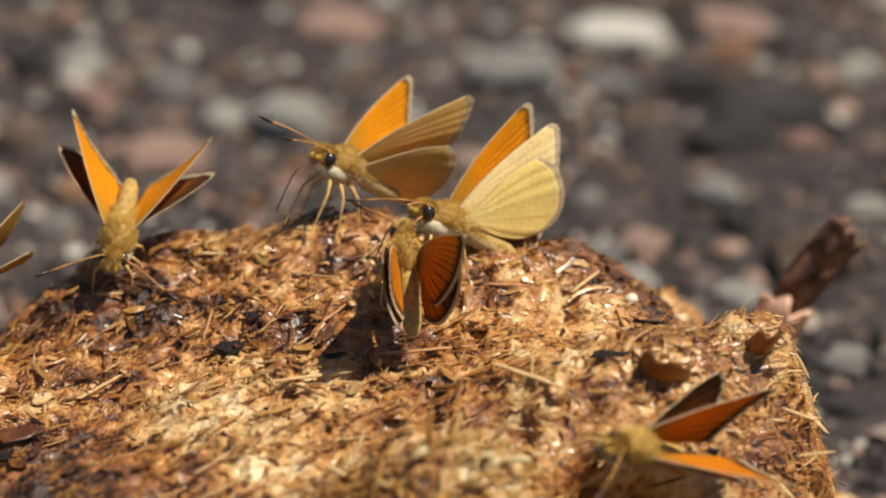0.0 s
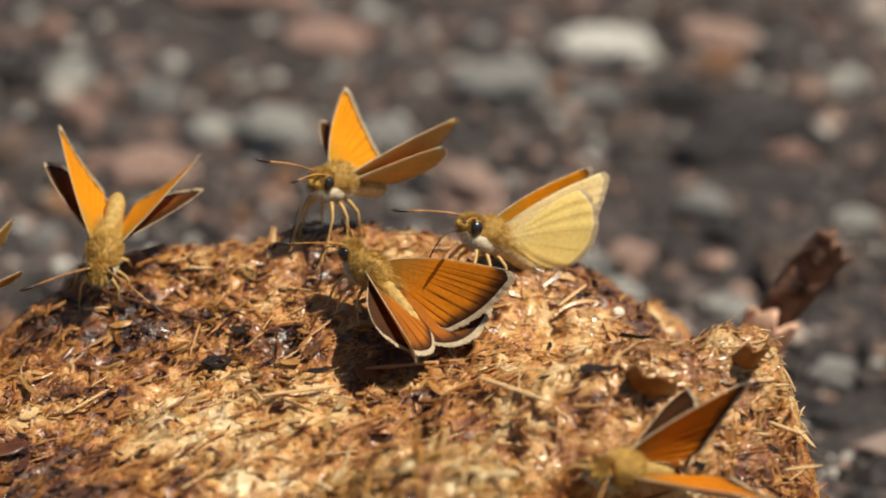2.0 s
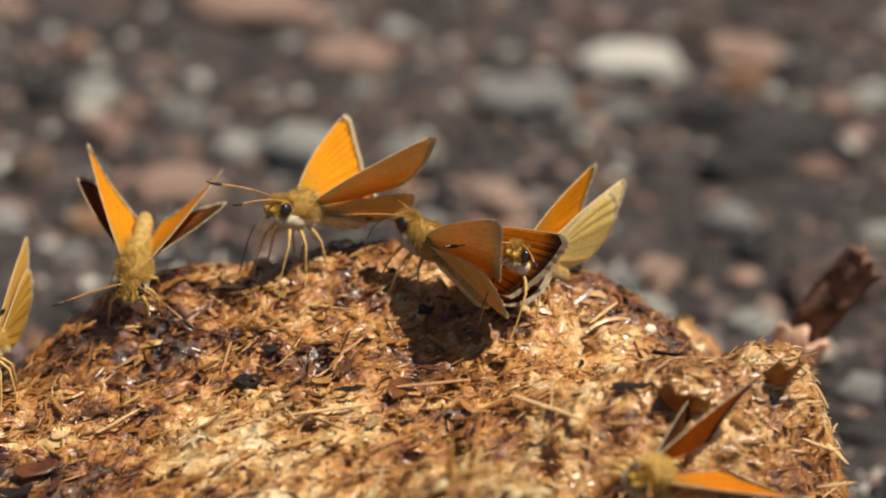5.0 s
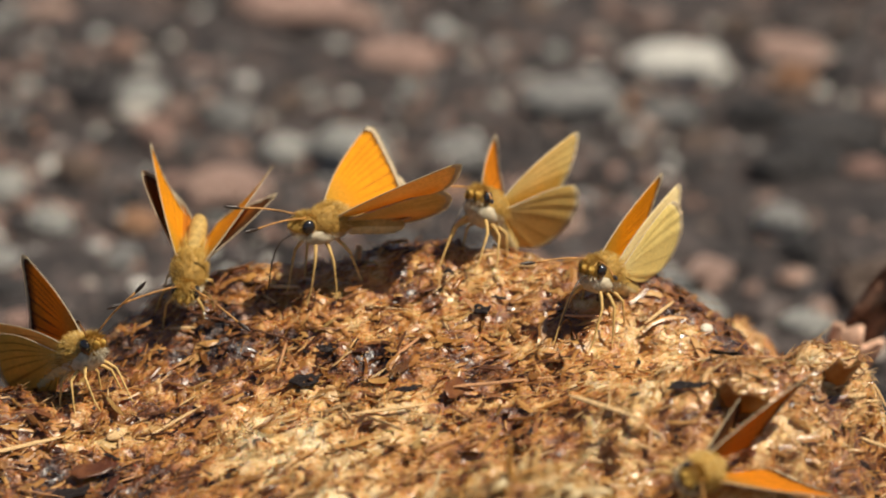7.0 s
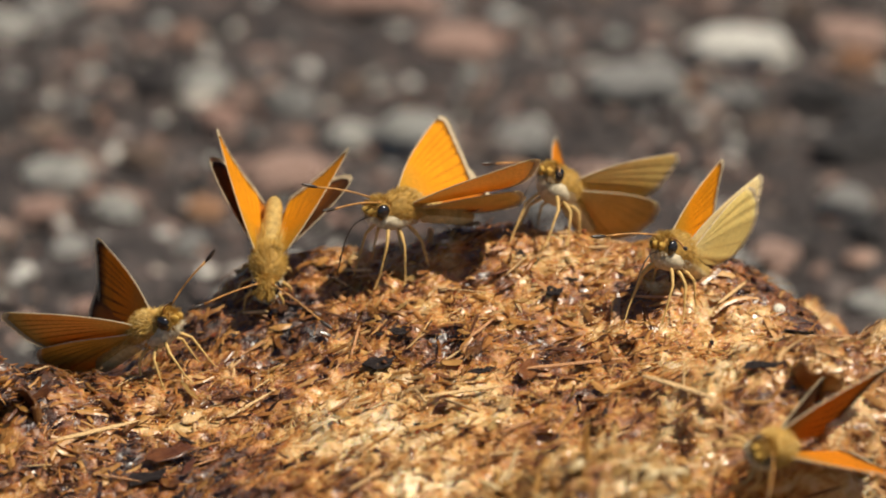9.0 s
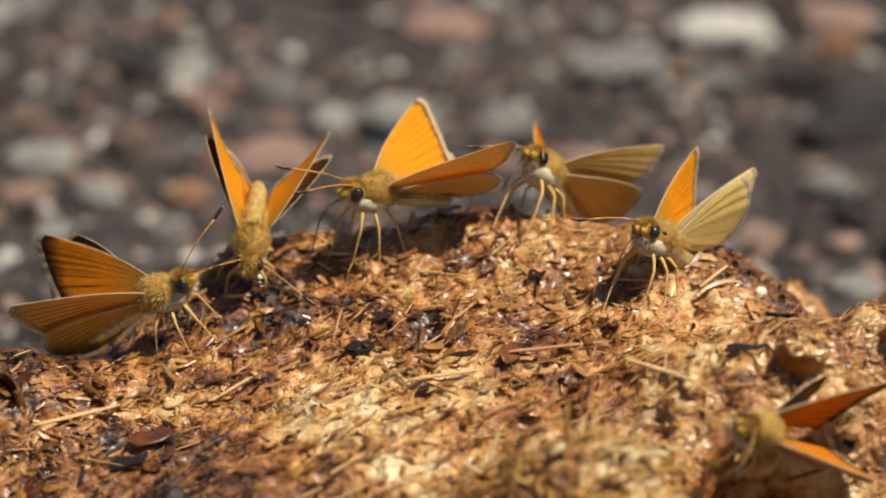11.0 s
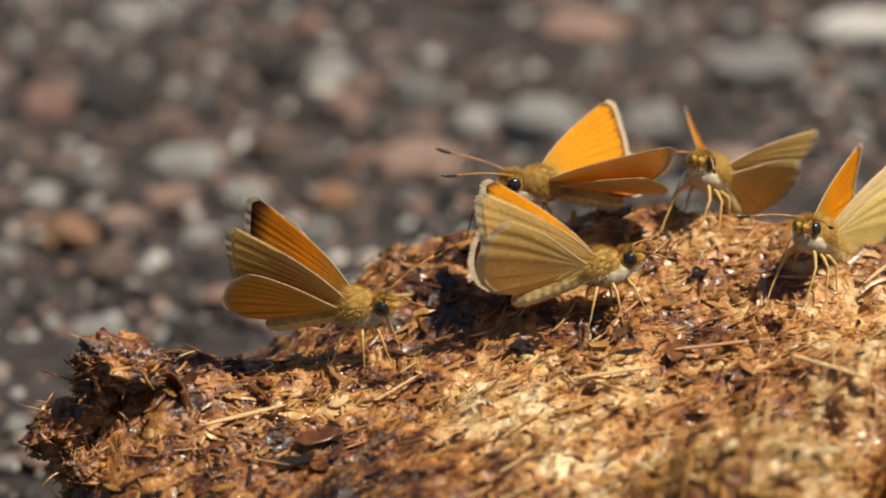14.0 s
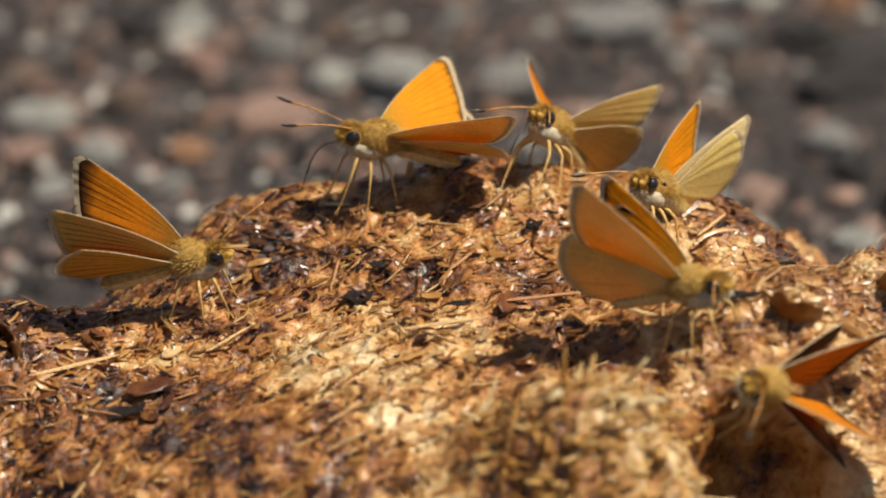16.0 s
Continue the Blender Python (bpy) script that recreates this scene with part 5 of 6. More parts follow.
    walk(WINGS["b", "hindwing_right"], [
        (0, wing_pose(-1, 1, 31, -6)), (0.5, wing_pose(-1, 1, 30, -6)), (1, wing_pose(-1, 1, 61, 17, 2)), (1.5, wing_pose(-1, 1, 64, 8, 1)), (2, wing_pose(-1, 1, 64, 6, 1)), (3, wing_pose(-1, 1, 50, -6)), (3.3, wing_pose(-1, 1, 59, 7, 2)), (3.5, wing_pose(-1, 1, 61, 7, 2)), (4, wing_pose(-1, 1, 43, -6)), (4.2, wing_pose(-1, 1, 42, -6)), (6.3, wing_pose(-1, 1, 65, -6)), (7, wing_pose(-1, 1, 65, -6)), (9, wing_pose(-1, 1, 65, -6)), (11.5, wing_pose(-1, 1, 66, -6)), (12.5, wing_pose(-1, 1, 76, -6)), (13, wing_pose(-1, 1, 71, -6)), (13.5, wing_pose(-1, 1, 67, -6)), (14, wing_pose(-1, 1, 69, -6)), (14.5, wing_pose(-1, 1, 67, -6)), (15.5, wing_pose(-1, 1, 70, -6)), (16, wing_pose(-1, 1, 72, -6))])
    # skipper_c
    walk(skipper_c, [
        (0, skip_pose(-2.51, 10.80, 41.41, 206.7, -26.8, 9.6)),
        (0.5, skip_pose(2.78, 10.52, 42.03, 219.8, -27.0, 9.3)),
        (1, skip_pose(2.96, 10.19, 41.84, 217.8, -30.8, 5.7)),
        (1.5, skip_pose(3.23, 10.05, 41.78, 217.3, -32.1, 5.7)),
        (2, skip_pose(3.01, 10.07, 41.79, 217.5, -31.7, 3.6)),
        (3, skip_pose(2.82, 10.15, 41.86, 217.6, -33.5, 1.0)),
        (3.5, skip_pose(2.76, 10.65, 41.81, 225.1, -22.3, -0.3)),
        (4, skip_pose(2.09, 10.12, 41.81, 229.2, -24.4, -7.9)),
        (4.2, skip_pose(2.37, 10.56, 41.99, 232.0, -24.1, -7.7)),
        (6.3, skip_pose(6.20, 7.88, 40.37, 243.0, -25.7, -5.7)),
        (7, skip_pose(6.20, 7.88, 40.37, 243.0, -25.7, -5.7)),
        (9, skip_pose(6.02, 7.62, 40.73, 240.7, -29.7, -3.8)),
        (11.5, skip_pose(5.97, 7.13, 40.56, 238.5, -31.1, -4.4)),
        (12.5, skip_pose(5.73, 7.87, 40.49, 241.0, -29.8, -4.6)),
        (13.5, skip_pose(5.25, 6.99, 40.39, 242.0, -34.0, -5.7)),
        (14.5, skip_pose(5.89, 7.81, 40.48, 240.1, -31.3, -2.5)),
        (15.5, skip_pose(5.87, 7.24, 40.57, 239.6, -31.2, -4.6)),
        (16, skip_pose(6.26, 7.38, 40.10, 239.8, -29.9, -2.2))])
    walk(WINGS["c", "forewing_left"], [
        (0, wing_pose(1, 0, 2, 7)), (0.5, wing_pose(1, 0, 6, -5)), (1, wing_pose(1, 0, 5, -8)), (1.5, wing_pose(1, 0, 5, -8)), (2, wing_pose(1, 0, 4, -7)), (3, wing_pose(1, 0, 5, -6)), (3.5, wing_pose(1, 0, 3, -11)), (4, wing_pose(1, 0, 7, -9)), (4.2, wing_pose(1, 0, 12, -11)), (6.3, wing_pose(1, 0, 0, -7)), (7, wing_pose(1, 0, 0, -7)), (9, wing_pose(1, 0, 6, -8)), (11.5, wing_pose(1, 0, 10, -8)), (12.5, wing_pose(1, 0, 6, -8)), (13.5, wing_pose(1, 0, 2, -0)), (14.5, wing_pose(1, 0, 9, -7)), (15.5, wing_pose(1, 0, 7, -7)), (16, wing_pose(1, 0, 11, -8))])
    walk(WINGS["c", "forewing_right"], [
        (0, wing_pose(-1, 0, 2, 17)), (0.5, wing_pose(-1, 0, 0, -2)), (1, wing_pose(-1, 0, 2, -6)), (1.5, wing_pose(-1, 0, 2, -4)), (2, wing_pose(-1, 0, 0, -7)), (3, wing_pose(-1, 0, 7, -5)), (3.5, wing_pose(-1, 0, 11, -8)), (4, wing_pose(-1, 0, 9, -7)), (4.2, wing_pose(-1, 0, 6, -8)), (6.3, wing_pose(-1, 0, 2, -4)), (7, wing_pose(-1, 0, 2, -4)), (9, wing_pose(-1, 0, 10, -5)), (11.5, wing_pose(-1, 0, 19, -4)), (12.5, wing_pose(-1, 0, 12, -7)), (13.5, wing_pose(-1, 0, 9, 1)), (14.5, wing_pose(-1, 0, 12, -5)), (15.5, wing_pose(-1, 0, 13, -4)), (16, wing_pose(-1, 0, 12, -6))])
    walk(WINGS["c", "hindwing_left"], [
        (0, wing_pose(1, 1, 3, 13, 5)), (0.5, wing_pose(1, 1, 6, 6, 6)), (1, wing_pose(1, 1, 5, 5, 1)), (1.5, wing_pose(1, 1, 5, 10, 2)), (2, wing_pose(1, 1, 4, 4)), (3, wing_pose(1, 1, 6, 11)), (3.5, wing_pose(1, 1, 5, 8, 6)), (4, wing_pose(1, 1, 7, 6, 2)), (4.2, wing_pose(1, 1, 11, 6, 4)), (6.3, wing_pose(1, 1, 6, 10)), (7, wing_pose(1, 1, 6, 10)), (9, wing_pose(1, 1, 8, 10, 3)), (11.5, wing_pose(1, 1, 13, 12, 3)), (12.5, wing_pose(1, 1, 6, 11, 1)), (13.5, wing_pose(1, 1, 7, -5)), (14.5, wing_pose(1, 1, 12, 8, 3)), (15.5, wing_pose(1, 1, 13, 8, 2)), (16, wing_pose(1, 1, 13, 8, 4))])
    walk(WINGS["c", "hindwing_right"], [
        (0, wing_pose(-1, 1, 6, -2)), (0.5, wing_pose(-1, 1, 10, -2)), (1, wing_pose(-1, 1, 7, -2)), (1.5, wing_pose(-1, 1, 6, -2)), (2, wing_pose(-1, 1, 6, -2)), (3, wing_pose(-1, 1, 7, -2)), (3.5, wing_pose(-1, 1, 14, -2)), (4, wing_pose(-1, 1, 12, -2)), (4.2, wing_pose(-1, 1, 12, -2)), (6.3, wing_pose(-1, 1, 9, -2)), (7, wing_pose(-1, 1, 9, -2)), (9, wing_pose(-1, 1, 16, -2)), (11.5, wing_pose(-1, 1, 23, -2)), (12.5, wing_pose(-1, 1, 17, -2)), (13.5, wing_pose(-1, 1, 14, -2)), (14.5, wing_pose(-1, 1, 17, -2)), (15.5, wing_pose(-1, 1, 17, -2)), (16, wing_pose(-1, 1, 18, -2))])
    # skipper_d
    walk(skipper_d, [
        (0, skip_pose(-54.78, 4.19, 33.67, 257.7, -13.3, 1.7)),
        (0.5, skip_pose(-54.97, 4.17, 33.69, 257.7, -13.6, 1.9)),
        (3, skip_pose(-54.55, 4.10, 33.40, 257.3, -14.2, 2.4)),
        (3.5, skip_pose(-54.77, 4.06, 33.43, 257.5, -13.6, 2.6)),
        (4, skip_pose(-54.49, 4.07, 33.25, 257.4, -13.8, 2.4)),
        (4.2, skip_pose(-54.49, 4.07, 33.25, 257.4, -13.8, 2.4)),
        (4.9, skip_pose(-50.96, 3.35, 33.39, 264.0, -18.0, 3.7)),
        (5.6, skip_pose(-47.66, 2.66, 33.50, 275.0, -28.3, 4.8)),
        (6.3, skip_pose(-45.50, 1.74, 33.89, -54.1, -40.1, 3.9)),
        (7, skip_pose(-44.82, 0.71, 33.80, -48.1, -33.1, -1.2)),
        (8, skip_pose(-44.81, 1.71, 33.94, -32.2, -31.9, -3.6)),
        (9, skip_pose(-44.60, 4.15, 33.68, -34.1, -32.7, 5.9)),
        (11.5, skip_pose(-41.72, 6.83, 35.58, -5.2, -28.7, 10.3)),
        (12.5, skip_pose(-41.76, 5.87, 35.61, -4.8, -28.5, 9.4)),
        (13, skip_pose(-41.75, 4.94, 35.63, -9.3, -21.2, 7.4)),
        (13.3, skip_pose(-39.56, 4.08, 35.30, -20.6, -9.9, 5.1)),
        (13.5, skip_pose(-40.37, 3.35, 35.00, -8.2, -6.0, 10.0)),
        (14, skip_pose(-40.15, 3.00, 34.97, -7.6, -7.7, 9.3)),
        (14.5, skip_pose(-40.02, 3.10, 34.89, -5.5, -8.1, 9.7)),
        (15.5, skip_pose(-39.86, 3.26, 34.74, -5.3, -10.9, 9.4)),
        (16, skip_pose(-39.74, 2.59, 34.94, -3.8, -11.5, 8.8))])
    walk(WINGS["d", "forewing_left"], [
        (0, wing_pose(1, 0, 34, -4)), (0.5, wing_pose(1, 0, 34, -5)), (3, wing_pose(1, 0, 35, -5)), (3.5, wing_pose(1, 0, 34, -4)), (4, wing_pose(1, 0, 34, -4)), (4.2, wing_pose(1, 0, 34, -4)), (4.9, wing_pose(1, 0, 9, -10)), (5.6, wing_pose(1, 0, 15, -5)), (6.3, wing_pose(1, 0, 22, 0)), (7, wing_pose(1, 0, 10, 2)), (8, wing_pose(1, 0, 30, 6)), (9, wing_pose(1, 0, 39, 3, -10)), (11.5, wing_pose(1, 0, 40, -9)), (12.5, wing_pose(1, 0, 41, -5)), (13, wing_pose(1, 0, 32, -8)), (13.3, wing_pose(1, 0, 35, -7)), (13.5, wing_pose(1, 0, 29, -5)), (14, wing_pose(1, 0, 30, -4)), (14.5, wing_pose(1, 0, 29, -3)), (15.5, wing_pose(1, 0, 30, -3)), (16, wing_pose(1, 0, 31, -3))])
    walk(WINGS["d", "forewing_right"], [
        (0, wing_pose(-1, 0, 30, -6)), (0.5, wing_pose(-1, 0, 30, -6)), (3, wing_pose(-1, 0, 30, -6)), (3.5, wing_pose(-1, 0, 30, -6)), (4, wing_pose(-1, 0, 30, -6)), (4.2, wing_pose(-1, 0, 30, -6)), (4.9, wing_pose(-1, 0, 11, -4)), (5.6, wing_pose(-1, 0, 15, -13)), (6.3, wing_pose(-1, 0, 16, -24)), (7, wing_pose(-1, 0, 6, -26)), (8, wing_pose(-1, 0, 16, -21)), (9, wing_pose(-1, 0, 34, -11)), (11.5, wing_pose(-1, 0, 27, -20)), (12.5, wing_pose(-1, 0, 27, -14)), (13, wing_pose(-1, 0, 13, -15)), (13.3, wing_pose(-1, 0, 16, -10)), (13.5, wing_pose(-1, 0, 0, -8)), (14, wing_pose(-1, 0, 1, -8)), (14.5, wing_pose(-1, 0, 6, -9)), (15.5, wing_pose(-1, 0, 17, -9)), (16, wing_pose(-1, 0, 15, -12))])
    walk(WINGS["d", "hindwing_left"], [
        (0, wing_pose(1, 1, 60, 6)), (0.5, wing_pose(1, 1, 61, 6)), (3, wing_pose(1, 1, 63, 5)), (3.5, wing_pose(1, 1, 62, 6)), (4, wing_pose(1, 1, 62, 5)), (4.2, wing_pose(1, 1, 62, 5)), (4.9, wing_pose(1, 1, 14, -4)), (5.6, wing_pose(1, 1, 24, 5)), (6.3, wing_pose(1, 1, 27, 12)), (7, wing_pose(1, 1, 15, 12)), (8, wing_pose(1, 1, 35, 12)), (9, wing_pose(1, 1, 44, 12, -5)), (11.5, wing_pose(1, 1, 45, 12)), (12.5, wing_pose(1, 1, 46, 12)), (13, wing_pose(1, 1, 37, 12)), (13.3, wing_pose(1, 1, 40, 12)), (13.5, wing_pose(1, 1, 34, 12)), (14, wing_pose(1, 1, 35, 12)), (14.5, wing_pose(1, 1, 34, 12)), (15.5, wing_pose(1, 1, 35, 12)), (16, wing_pose(1, 1, 36, 12))])
    walk(WINGS["d", "hindwing_right"], [
        (0, wing_pose(-1, 1, 50, 4)), (0.5, wing_pose(-1, 1, 50, 4)), (3, wing_pose(-1, 1, 50, 4)), (3.5, wing_pose(-1, 1, 50, 4)), (4, wing_pose(-1, 1, 50, 4)), (4.2, wing_pose(-1, 1, 50, 4)), (4.9, wing_pose(-1, 1, 15, -4)), (5.6, wing_pose(-1, 1, 17, -16)), (6.3, wing_pose(-1, 1, 18, -16)), (7, wing_pose(-1, 1, 12, -16)), (8, wing_pose(-1, 1, 18, -16)), (9, wing_pose(-1, 1, 47, -16, -5)), (11.5, wing_pose(-1, 1, 28, -26, -7)), (12.5, wing_pose(-1, 1, 26, -21, -5)), (13, wing_pose(-1, 1, 51, 2, 3)), (13.3, wing_pose(-1, 1, 38, 6)), (13.5, wing_pose(-1, 1, 21, -4, -5)), (14, wing_pose(-1, 1, 23, 0, -5)), (14.5, wing_pose(-1, 1, 25, -1, -6)), (15.5, wing_pose(-1, 1, 33, -2, -8)), (16, wing_pose(-1, 1, 34, -2, -8))])
    # skipper_f
    walk(skipper_f, [
        (0, skip_pose(-5.47, 7.12, 40.38, 96.5, -28.5, 0.8)),
        (0.5, skip_pose(-4.54, 7.15, 40.37, 87.7, -31.6, -0.1)),
        (1, skip_pose(-4.86, 7.71, 40.44, 94.5, -33.0, -0.8)),
        (1.2, skip_pose(-7.20, 7.89, 40.15, 123.5, -20.7, -11.0)),
        (1.5, skip_pose(-8.44, 8.14, 40.27, 124.6, -24.2, -8.6)),
        (2, skip_pose(-8.73, 7.68, 39.71, 135.1, -24.8, -4.0)),
        (3, skip_pose(-8.75, 8.07, 39.99, 127.8, -24.9, -5.8)),
        (3.1, skip_pose(-7.92, 8.66, 40.24, 112.3, -19.3, -6.6)),
        (3.3, skip_pose(-7.89, 8.20, 40.51, 89.0, -15.3, 1.1)),
        (3.5, skip_pose(-7.84, 8.78, 40.74, 83.3, -16.5, 2.4)),
        (4, skip_pose(-7.41, 10.16, 41.24, 82.6, -21.6, 0.7)),
        (4.2, skip_pose(-7.03, 11.12, 41.32, 62.9, -22.8, 6.0)),
        (4.8, skip_pose(-6.45, 13.52, 42.03, 120.0, -24.4, 2.5)),
        (5.4, skip_pose(-6.64, 16.03, 42.66, 180.0, -28.4, 1.0)),
        (6.3, skip_pose(-6.61, 19.22, 43.30, 248.9, -34.5, -1.6)),
        (7, skip_pose(-5.99, 18.11, 43.64, 243.9, -41.5, -0.6)),
        (7.5, skip_pose(-6.34, 19.14, 43.74, 245.4, -48.3, -1.9)),
        (8, skip_pose(-6.01, 19.59, 43.69, 241.8, -45.0, 2.7)),
        (9, skip_pose(-5.97, 19.36, 43.68, 238.2, -44.5, 2.0)),
        (11.5, skip_pose(-5.73, 19.39, 43.66, 237.4, -44.3, 1.5)),
        (12.5, skip_pose(-6.20, 19.83, 43.79, 235.6, -44.1, 0.3)),
        (13, skip_pose(-5.94, 18.63, 43.46, 241.7, -39.7, -6.3)),
        (13.5, skip_pose(-5.47, 18.19, 43.53, 242.2, -37.7, -3.3)),
        (14, skip_pose(-5.31, 18.08, 43.51, 243.6, -38.8, -4.3)),
        (14.5, skip_pose(-4.95, 18.19, 43.53, 240.2, -38.8, -1.5)),
        (15.5, skip_pose(-4.78, 17.87, 43.42, 240.2, -39.6, -1.7)),
        (16, skip_pose(-4.68, 17.50, 43.34, 239.8, -38.8, -1.6))])
    walk(WINGS["f", "forewing_left"], [
        (0, wing_pose(1, 0, 13, -4)), (0.5, wing_pose(1, 0, 24, -0, 1)), (1, wing_pose(1, 0, 34, -1, -3)), (1.2, wing_pose(1, 0, 56, -30, -42)), (1.5, wing_pose(1, 0, 54, -29, -36)), (2, wing_pose(1, 0, 64, -26, -29)), (3, wing_pose(1, 0, 59, -28, -34)), (3.1, wing_pose(1, 0, 53, -39, -40)), (3.3, wing_pose(1, 0, 16, -4, -5)), (3.5, wing_pose(1, 0, 8, -4, -4)), (4, wing_pose(1, 0, 32, -5, -6)), (4.2, wing_pose(1, 0, 22, -1)), (4.8, wing_pose(1, 0, 25, -0)), (5.4, wing_pose(1, 0, 14, 4)), (6.3, wing_pose(1, 0, 7, 9)), (7, wing_pose(1, 0, 12, 6)), (7.5, wing_pose(1, 0, 23, -2)), (8, wing_pose(1, 0, 26, -6)), (9, wing_pose(1, 0, 31, -5)), (11.5, wing_pose(1, 0, 32, -9)), (12.5, wing_pose(1, 0, 29, -9)), (13, wing_pose(1, 0, 22, -6)), (13.5, wing_pose(1, 0, 21, -7)), (14, wing_pose(1, 0, 25, -8)), (14.5, wing_pose(1, 0, 24, -9)), (15.5, wing_pose(1, 0, 21, -8)), (16, wing_pose(1, 0, 23, -9))])
    walk(WINGS["f", "forewing_right"], [
        (0, wing_pose(-1, 0, 16, 4)), (0.5, wing_pose(-1, 0, 25, -4, -3)), (1, wing_pose(-1, 0, 36, -4, 8)), (1.2, wing_pose(-1, 0, 33, -14, 7)), (1.5, wing_pose(-1, 0, 38, -14, 3)), (2, wing_pose(-1, 0, 46, -15, 6)), (3, wing_pose(-1, 0, 48, -16, 15)), (3.1, wing_pose(-1, 0, 33, -13, 10)), (3.3, wing_pose(-1, 0, 15, -4, 4)), (3.5, wing_pose(-1, 0, 13, -3, 9)), (4, wing_pose(-1, 0, 34, -6, 5)), (4.2, wing_pose(-1, 0, 45, -28)), (4.8, wing_pose(-1, 0, 28, -20)), (5.4, wing_pose(-1, 0, 15, -8)), (6.3, wing_pose(-1, 0, 9, 4)), (7, wing_pose(-1, 0, 27, 1)), (7.5, wing_pose(-1, 0, 28, 1)), (8, wing_pose(-1, 0, 35, -0)), (9, wing_pose(-1, 0, 41, -2)), (11.5, wing_pose(-1, 0, 46, -1)), (12.5, wing_pose(-1, 0, 49, -1)), (13, wing_pose(-1, 0, 44, -4)), (13.5, wing_pose(-1, 0, 45, 2)), (14, wing_pose(-1, 0, 48, 2)), (14.5, wing_pose(-1, 0, 48, 5)), (15.5, wing_pose(-1, 0, 49, 4)), (16, wing_pose(-1, 0, 49, 6))])
    walk(WINGS["f", "hindwing_left"], [
        (0, wing_pose(1, 1, 16, 14)), (0.5, wing_pose(1, 1, 27, 14, 1)), (1, wing_pose(1, 1, 37, 14, -3)), (1.2, wing_pose(1, 1, 56, -1)), (1.5, wing_pose(1, 1, 54, -1)), (2, wing_pose(1, 1, 67, -1)), (3, wing_pose(1, 1, 65, -1)), (3.1, wing_pose(1, 1, 62, -1)), (3.3, wing_pose(1, 1, 23, -5)), (3.5, wing_pose(1, 1, 21, -5)), (4, wing_pose(1, 1, 44, -2)), (4.2, wing_pose(1, 1, 48, 5, -4)), (4.8, wing_pose(1, 1, 42, -5)), (5.4, wing_pose(1, 1, 35, -9)), (6.3, wing_pose(1, 1, 28, -9)), (7, wing_pose(1, 1, 31, 2, -2)), (7.5, wing_pose(1, 1, 38, -0)), (8, wing_pose(1, 1, 45, 2)), (9, wing_pose(1, 1, 55, -9, 1)), (11.5, wing_pose(1, 1, 55, -11, 2)), (12.5, wing_pose(1, 1, 54, -11, 2)), (13, wing_pose(1, 1, 26, -9, -2)), (13.5, wing_pose(1, 1, 31, -9, -2)), (14, wing_pose(1, 1, 34, -6)), (14.5, wing_pose(1, 1, 31, -8, -2)), (15.5, wing_pose(1, 1, 34, -10)), (16, wing_pose(1, 1, 40, -13))])
    walk(WINGS["f", "hindwing_right"], [
        (0, wing_pose(-1, 1, 19, 14)), (0.5, wing_pose(-1, 1, 28, 14, -3)), (1, wing_pose(-1, 1, 39, 14, 8)), (1.2, wing_pose(-1, 1, 49, -6)), (1.5, wing_pose(-1, 1, 49, -6)), (2, wing_pose(-1, 1, 69, -8)), (3, wing_pose(-1, 1, 75, -6)), (3.1, wing_pose(-1, 1, 71, -6)), (3.3, wing_pose(-1, 1, 29, -3)), (3.5, wing_pose(-1, 1, 27, -3)), (4, wing_pose(-1, 1, 46, 1)), (4.2, wing_pose(-1, 1, 48, -1)), (4.8, wing_pose(-1, 1, 41, -1)), (5.4, wing_pose(-1, 1, 34, -1)), (6.3, wing_pose(-1, 1, 30, -1)), (7, wing_pose(-1, 1, 39, -1)), (7.5, wing_pose(-1, 1, 48, -1)), (8, wing_pose(-1, 1, 58, -1)), (9, wing_pose(-1, 1, 67, -1)), (11.5, wing_pose(-1, 1, 73, -1)), (12.5, wing_pose(-1, 1, 76, -1)), (13, wing_pose(-1, 1, 71, -1)), (13.5, wing_pose(-1, 1, 70, -1)), (14, wing_pose(-1, 1, 72, -1)), (14.5, wing_pose(-1, 1, 75, -1)), (15.5, wing_pose(-1, 1, 75, -1)), (16, wing_pose(-1, 1, 75, -1))])
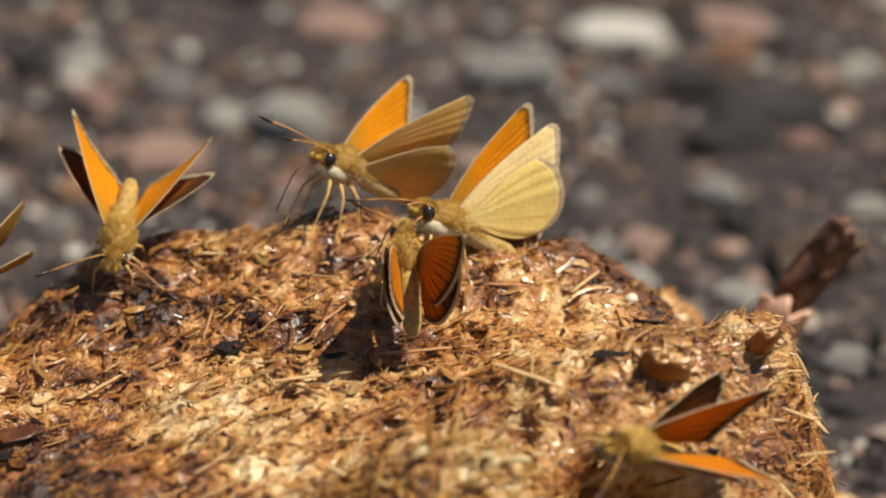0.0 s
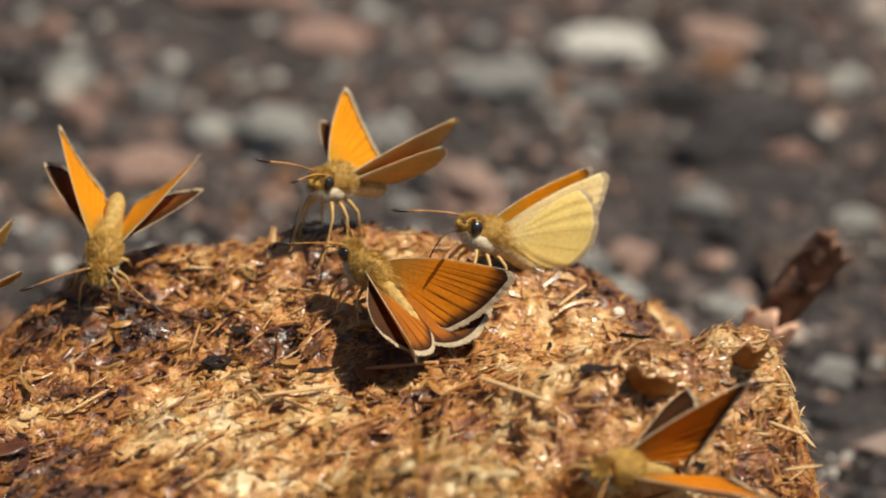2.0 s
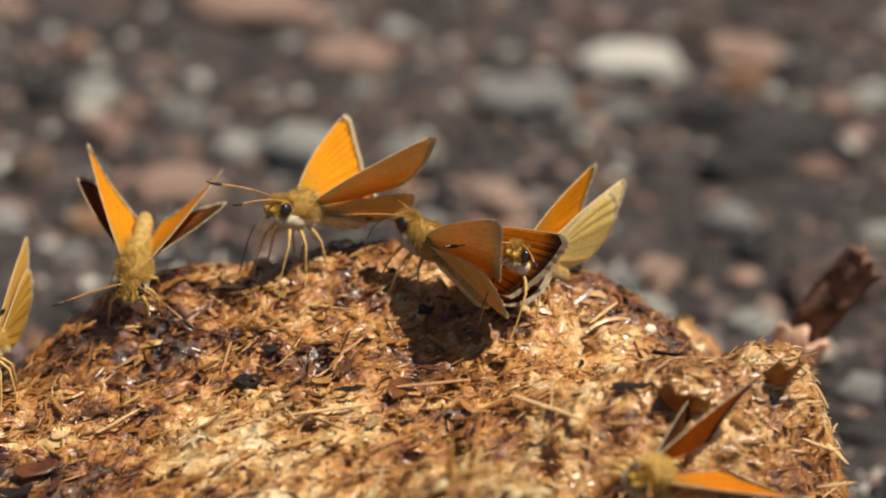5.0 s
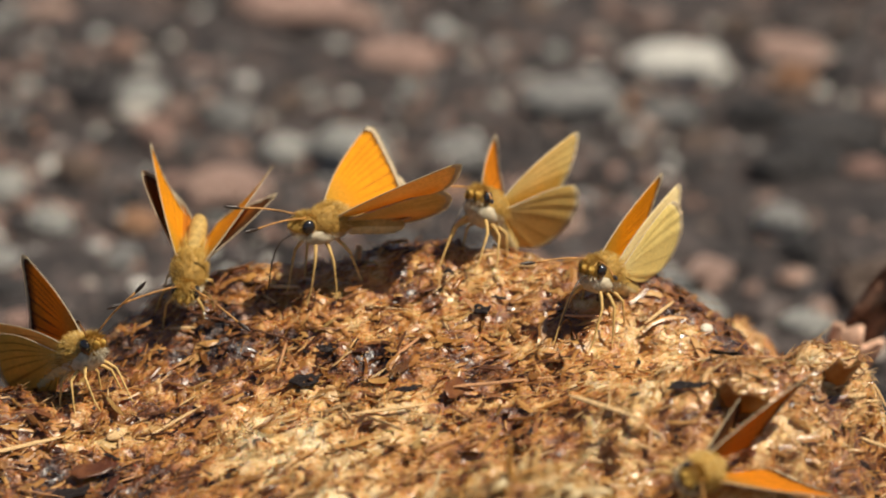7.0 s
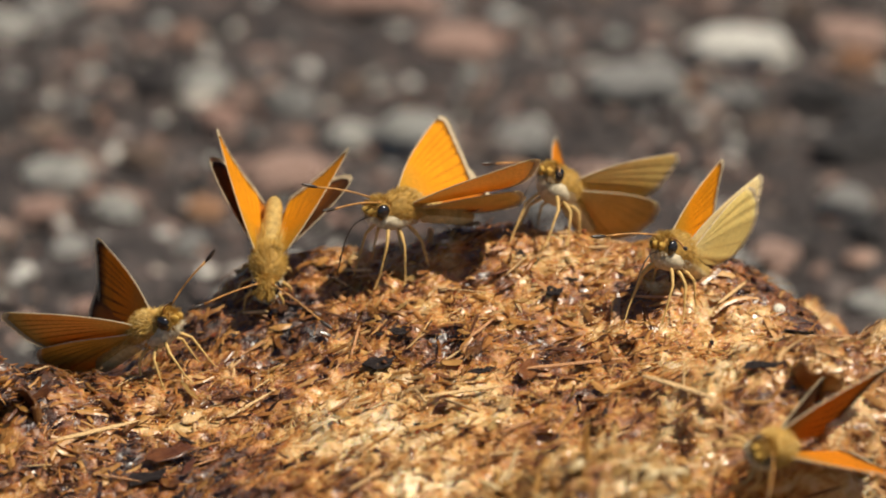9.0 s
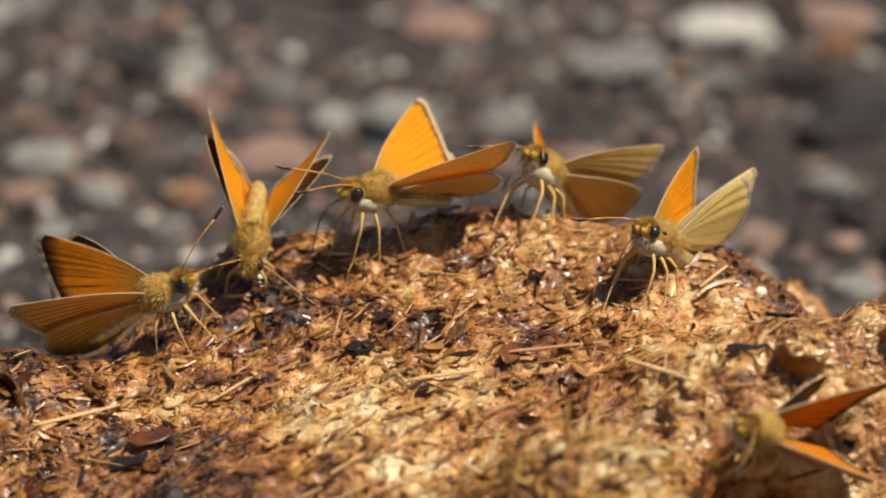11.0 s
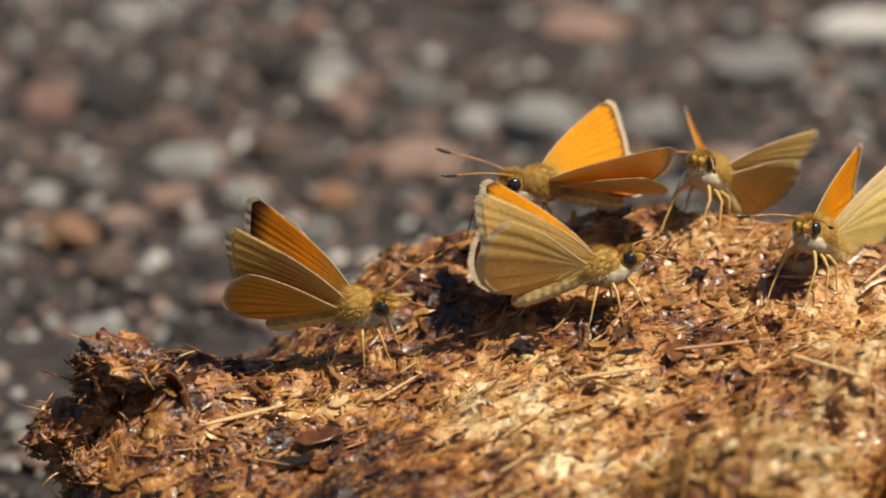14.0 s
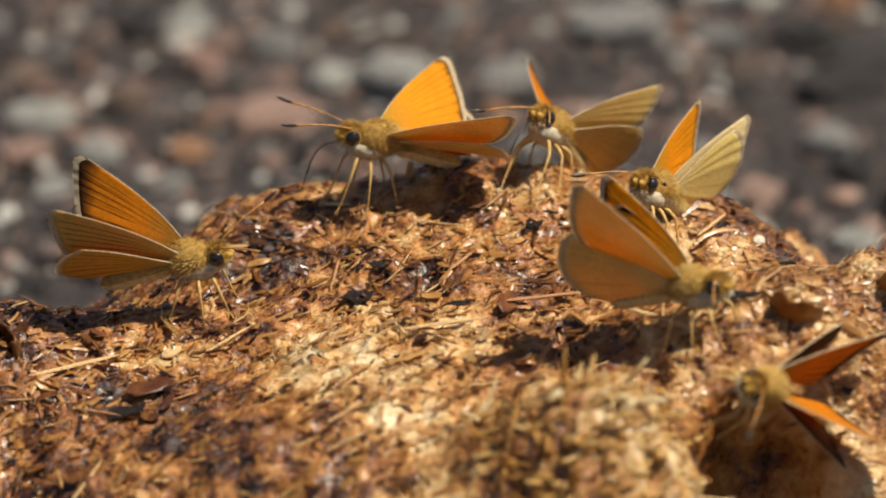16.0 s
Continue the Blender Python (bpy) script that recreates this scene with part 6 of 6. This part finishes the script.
    # skipper_g
    walk(skipper_g, [
        (0, skip_pose(13.70, -24.96, 35.33, -129.8, -20.9, -52.2)),
        (1.5, skip_pose(14.27, -25.40, 33.88, -131.5, -17.8, -47.0)),
        (3, skip_pose(13.58, -24.91, 35.44, -129.8, -14.4, -47.2)),
        (4, skip_pose(13.36, -24.88, 35.59, -120.7, -15.0, -51.2)),
        (7, skip_pose(12.09, -25.64, 35.96, -111.8, -15.6, -54.4)),
        (9, skip_pose(11.62, -25.43, 36.34, -114.2, -19.0, -55.3)),
        (11.5, skip_pose(12.25, -25.14, 36.47, -122.6, -29.2, -55.5)),
        (16, skip_pose(12.61, -25.82, 36.10, -116.9, -25.2, -61.2))])
    walk(WINGS["g", "forewing_left"], [
        (0, wing_pose(1, 0, 34, 9, 7)), (1.5, wing_pose(1, 0, 39, 11, 4)), (3, wing_pose(1, 0, 35, 12, 3)), (4, wing_pose(1, 0, 37, 8, 3)), (7, wing_pose(1, 0, 42, 1, 3)), (9, wing_pose(1, 0, 40, 2, 4)), (11.5, wing_pose(1, 0, 44, -6, 6)), (16, wing_pose(1, 0, 46, -4, 3))])
    walk(WINGS["g", "forewing_right"], [
        (0, wing_pose(-1, 0, 9, -10, -6)), (1.5, wing_pose(-1, 0, 18, -10, -8)), (3, wing_pose(-1, 0, 21, -9, -5)), (4, wing_pose(-1, 0, 20, -6, -5)), (7, wing_pose(-1, 0, 16, -5, -9)), (9, wing_pose(-1, 0, 13, -9, -12)), (11.5, wing_pose(-1, 0, 7, -6, -2)), (16, wing_pose(-1, 0, 12, -10, -7))])
    walk(WINGS["g", "hindwing_left"], [
        (0, wing_pose(1, 1, 44, 0, -3)), (1.5, wing_pose(1, 1, 50, 0, -5)), (3, wing_pose(1, 1, 48, 0, -9)), (4, wing_pose(1, 1, 50, 0, -7)), (7, wing_pose(1, 1, 51, 0, -6)), (9, wing_pose(1, 1, 44, 0, -3)), (11.5, wing_pose(1, 1, 48, 0, -4)), (16, wing_pose(1, 1, 76, 4, -3))])
    walk(WINGS["g", "hindwing_right"], [
        (0, wing_pose(-1, 1, 41, 0, 4)), (1.5, wing_pose(-1, 1, 52, -6)), (3, wing_pose(-1, 1, 63, -9, 4)), (4, wing_pose(-1, 1, 60, -11, 5)), (7, wing_pose(-1, 1, 48, -12)), (9, wing_pose(-1, 1, 39, -8, -3)), (11.5, wing_pose(-1, 1, 54, -10, 9)), (16, wing_pose(-1, 1, 39, -3, 7))])


motions()
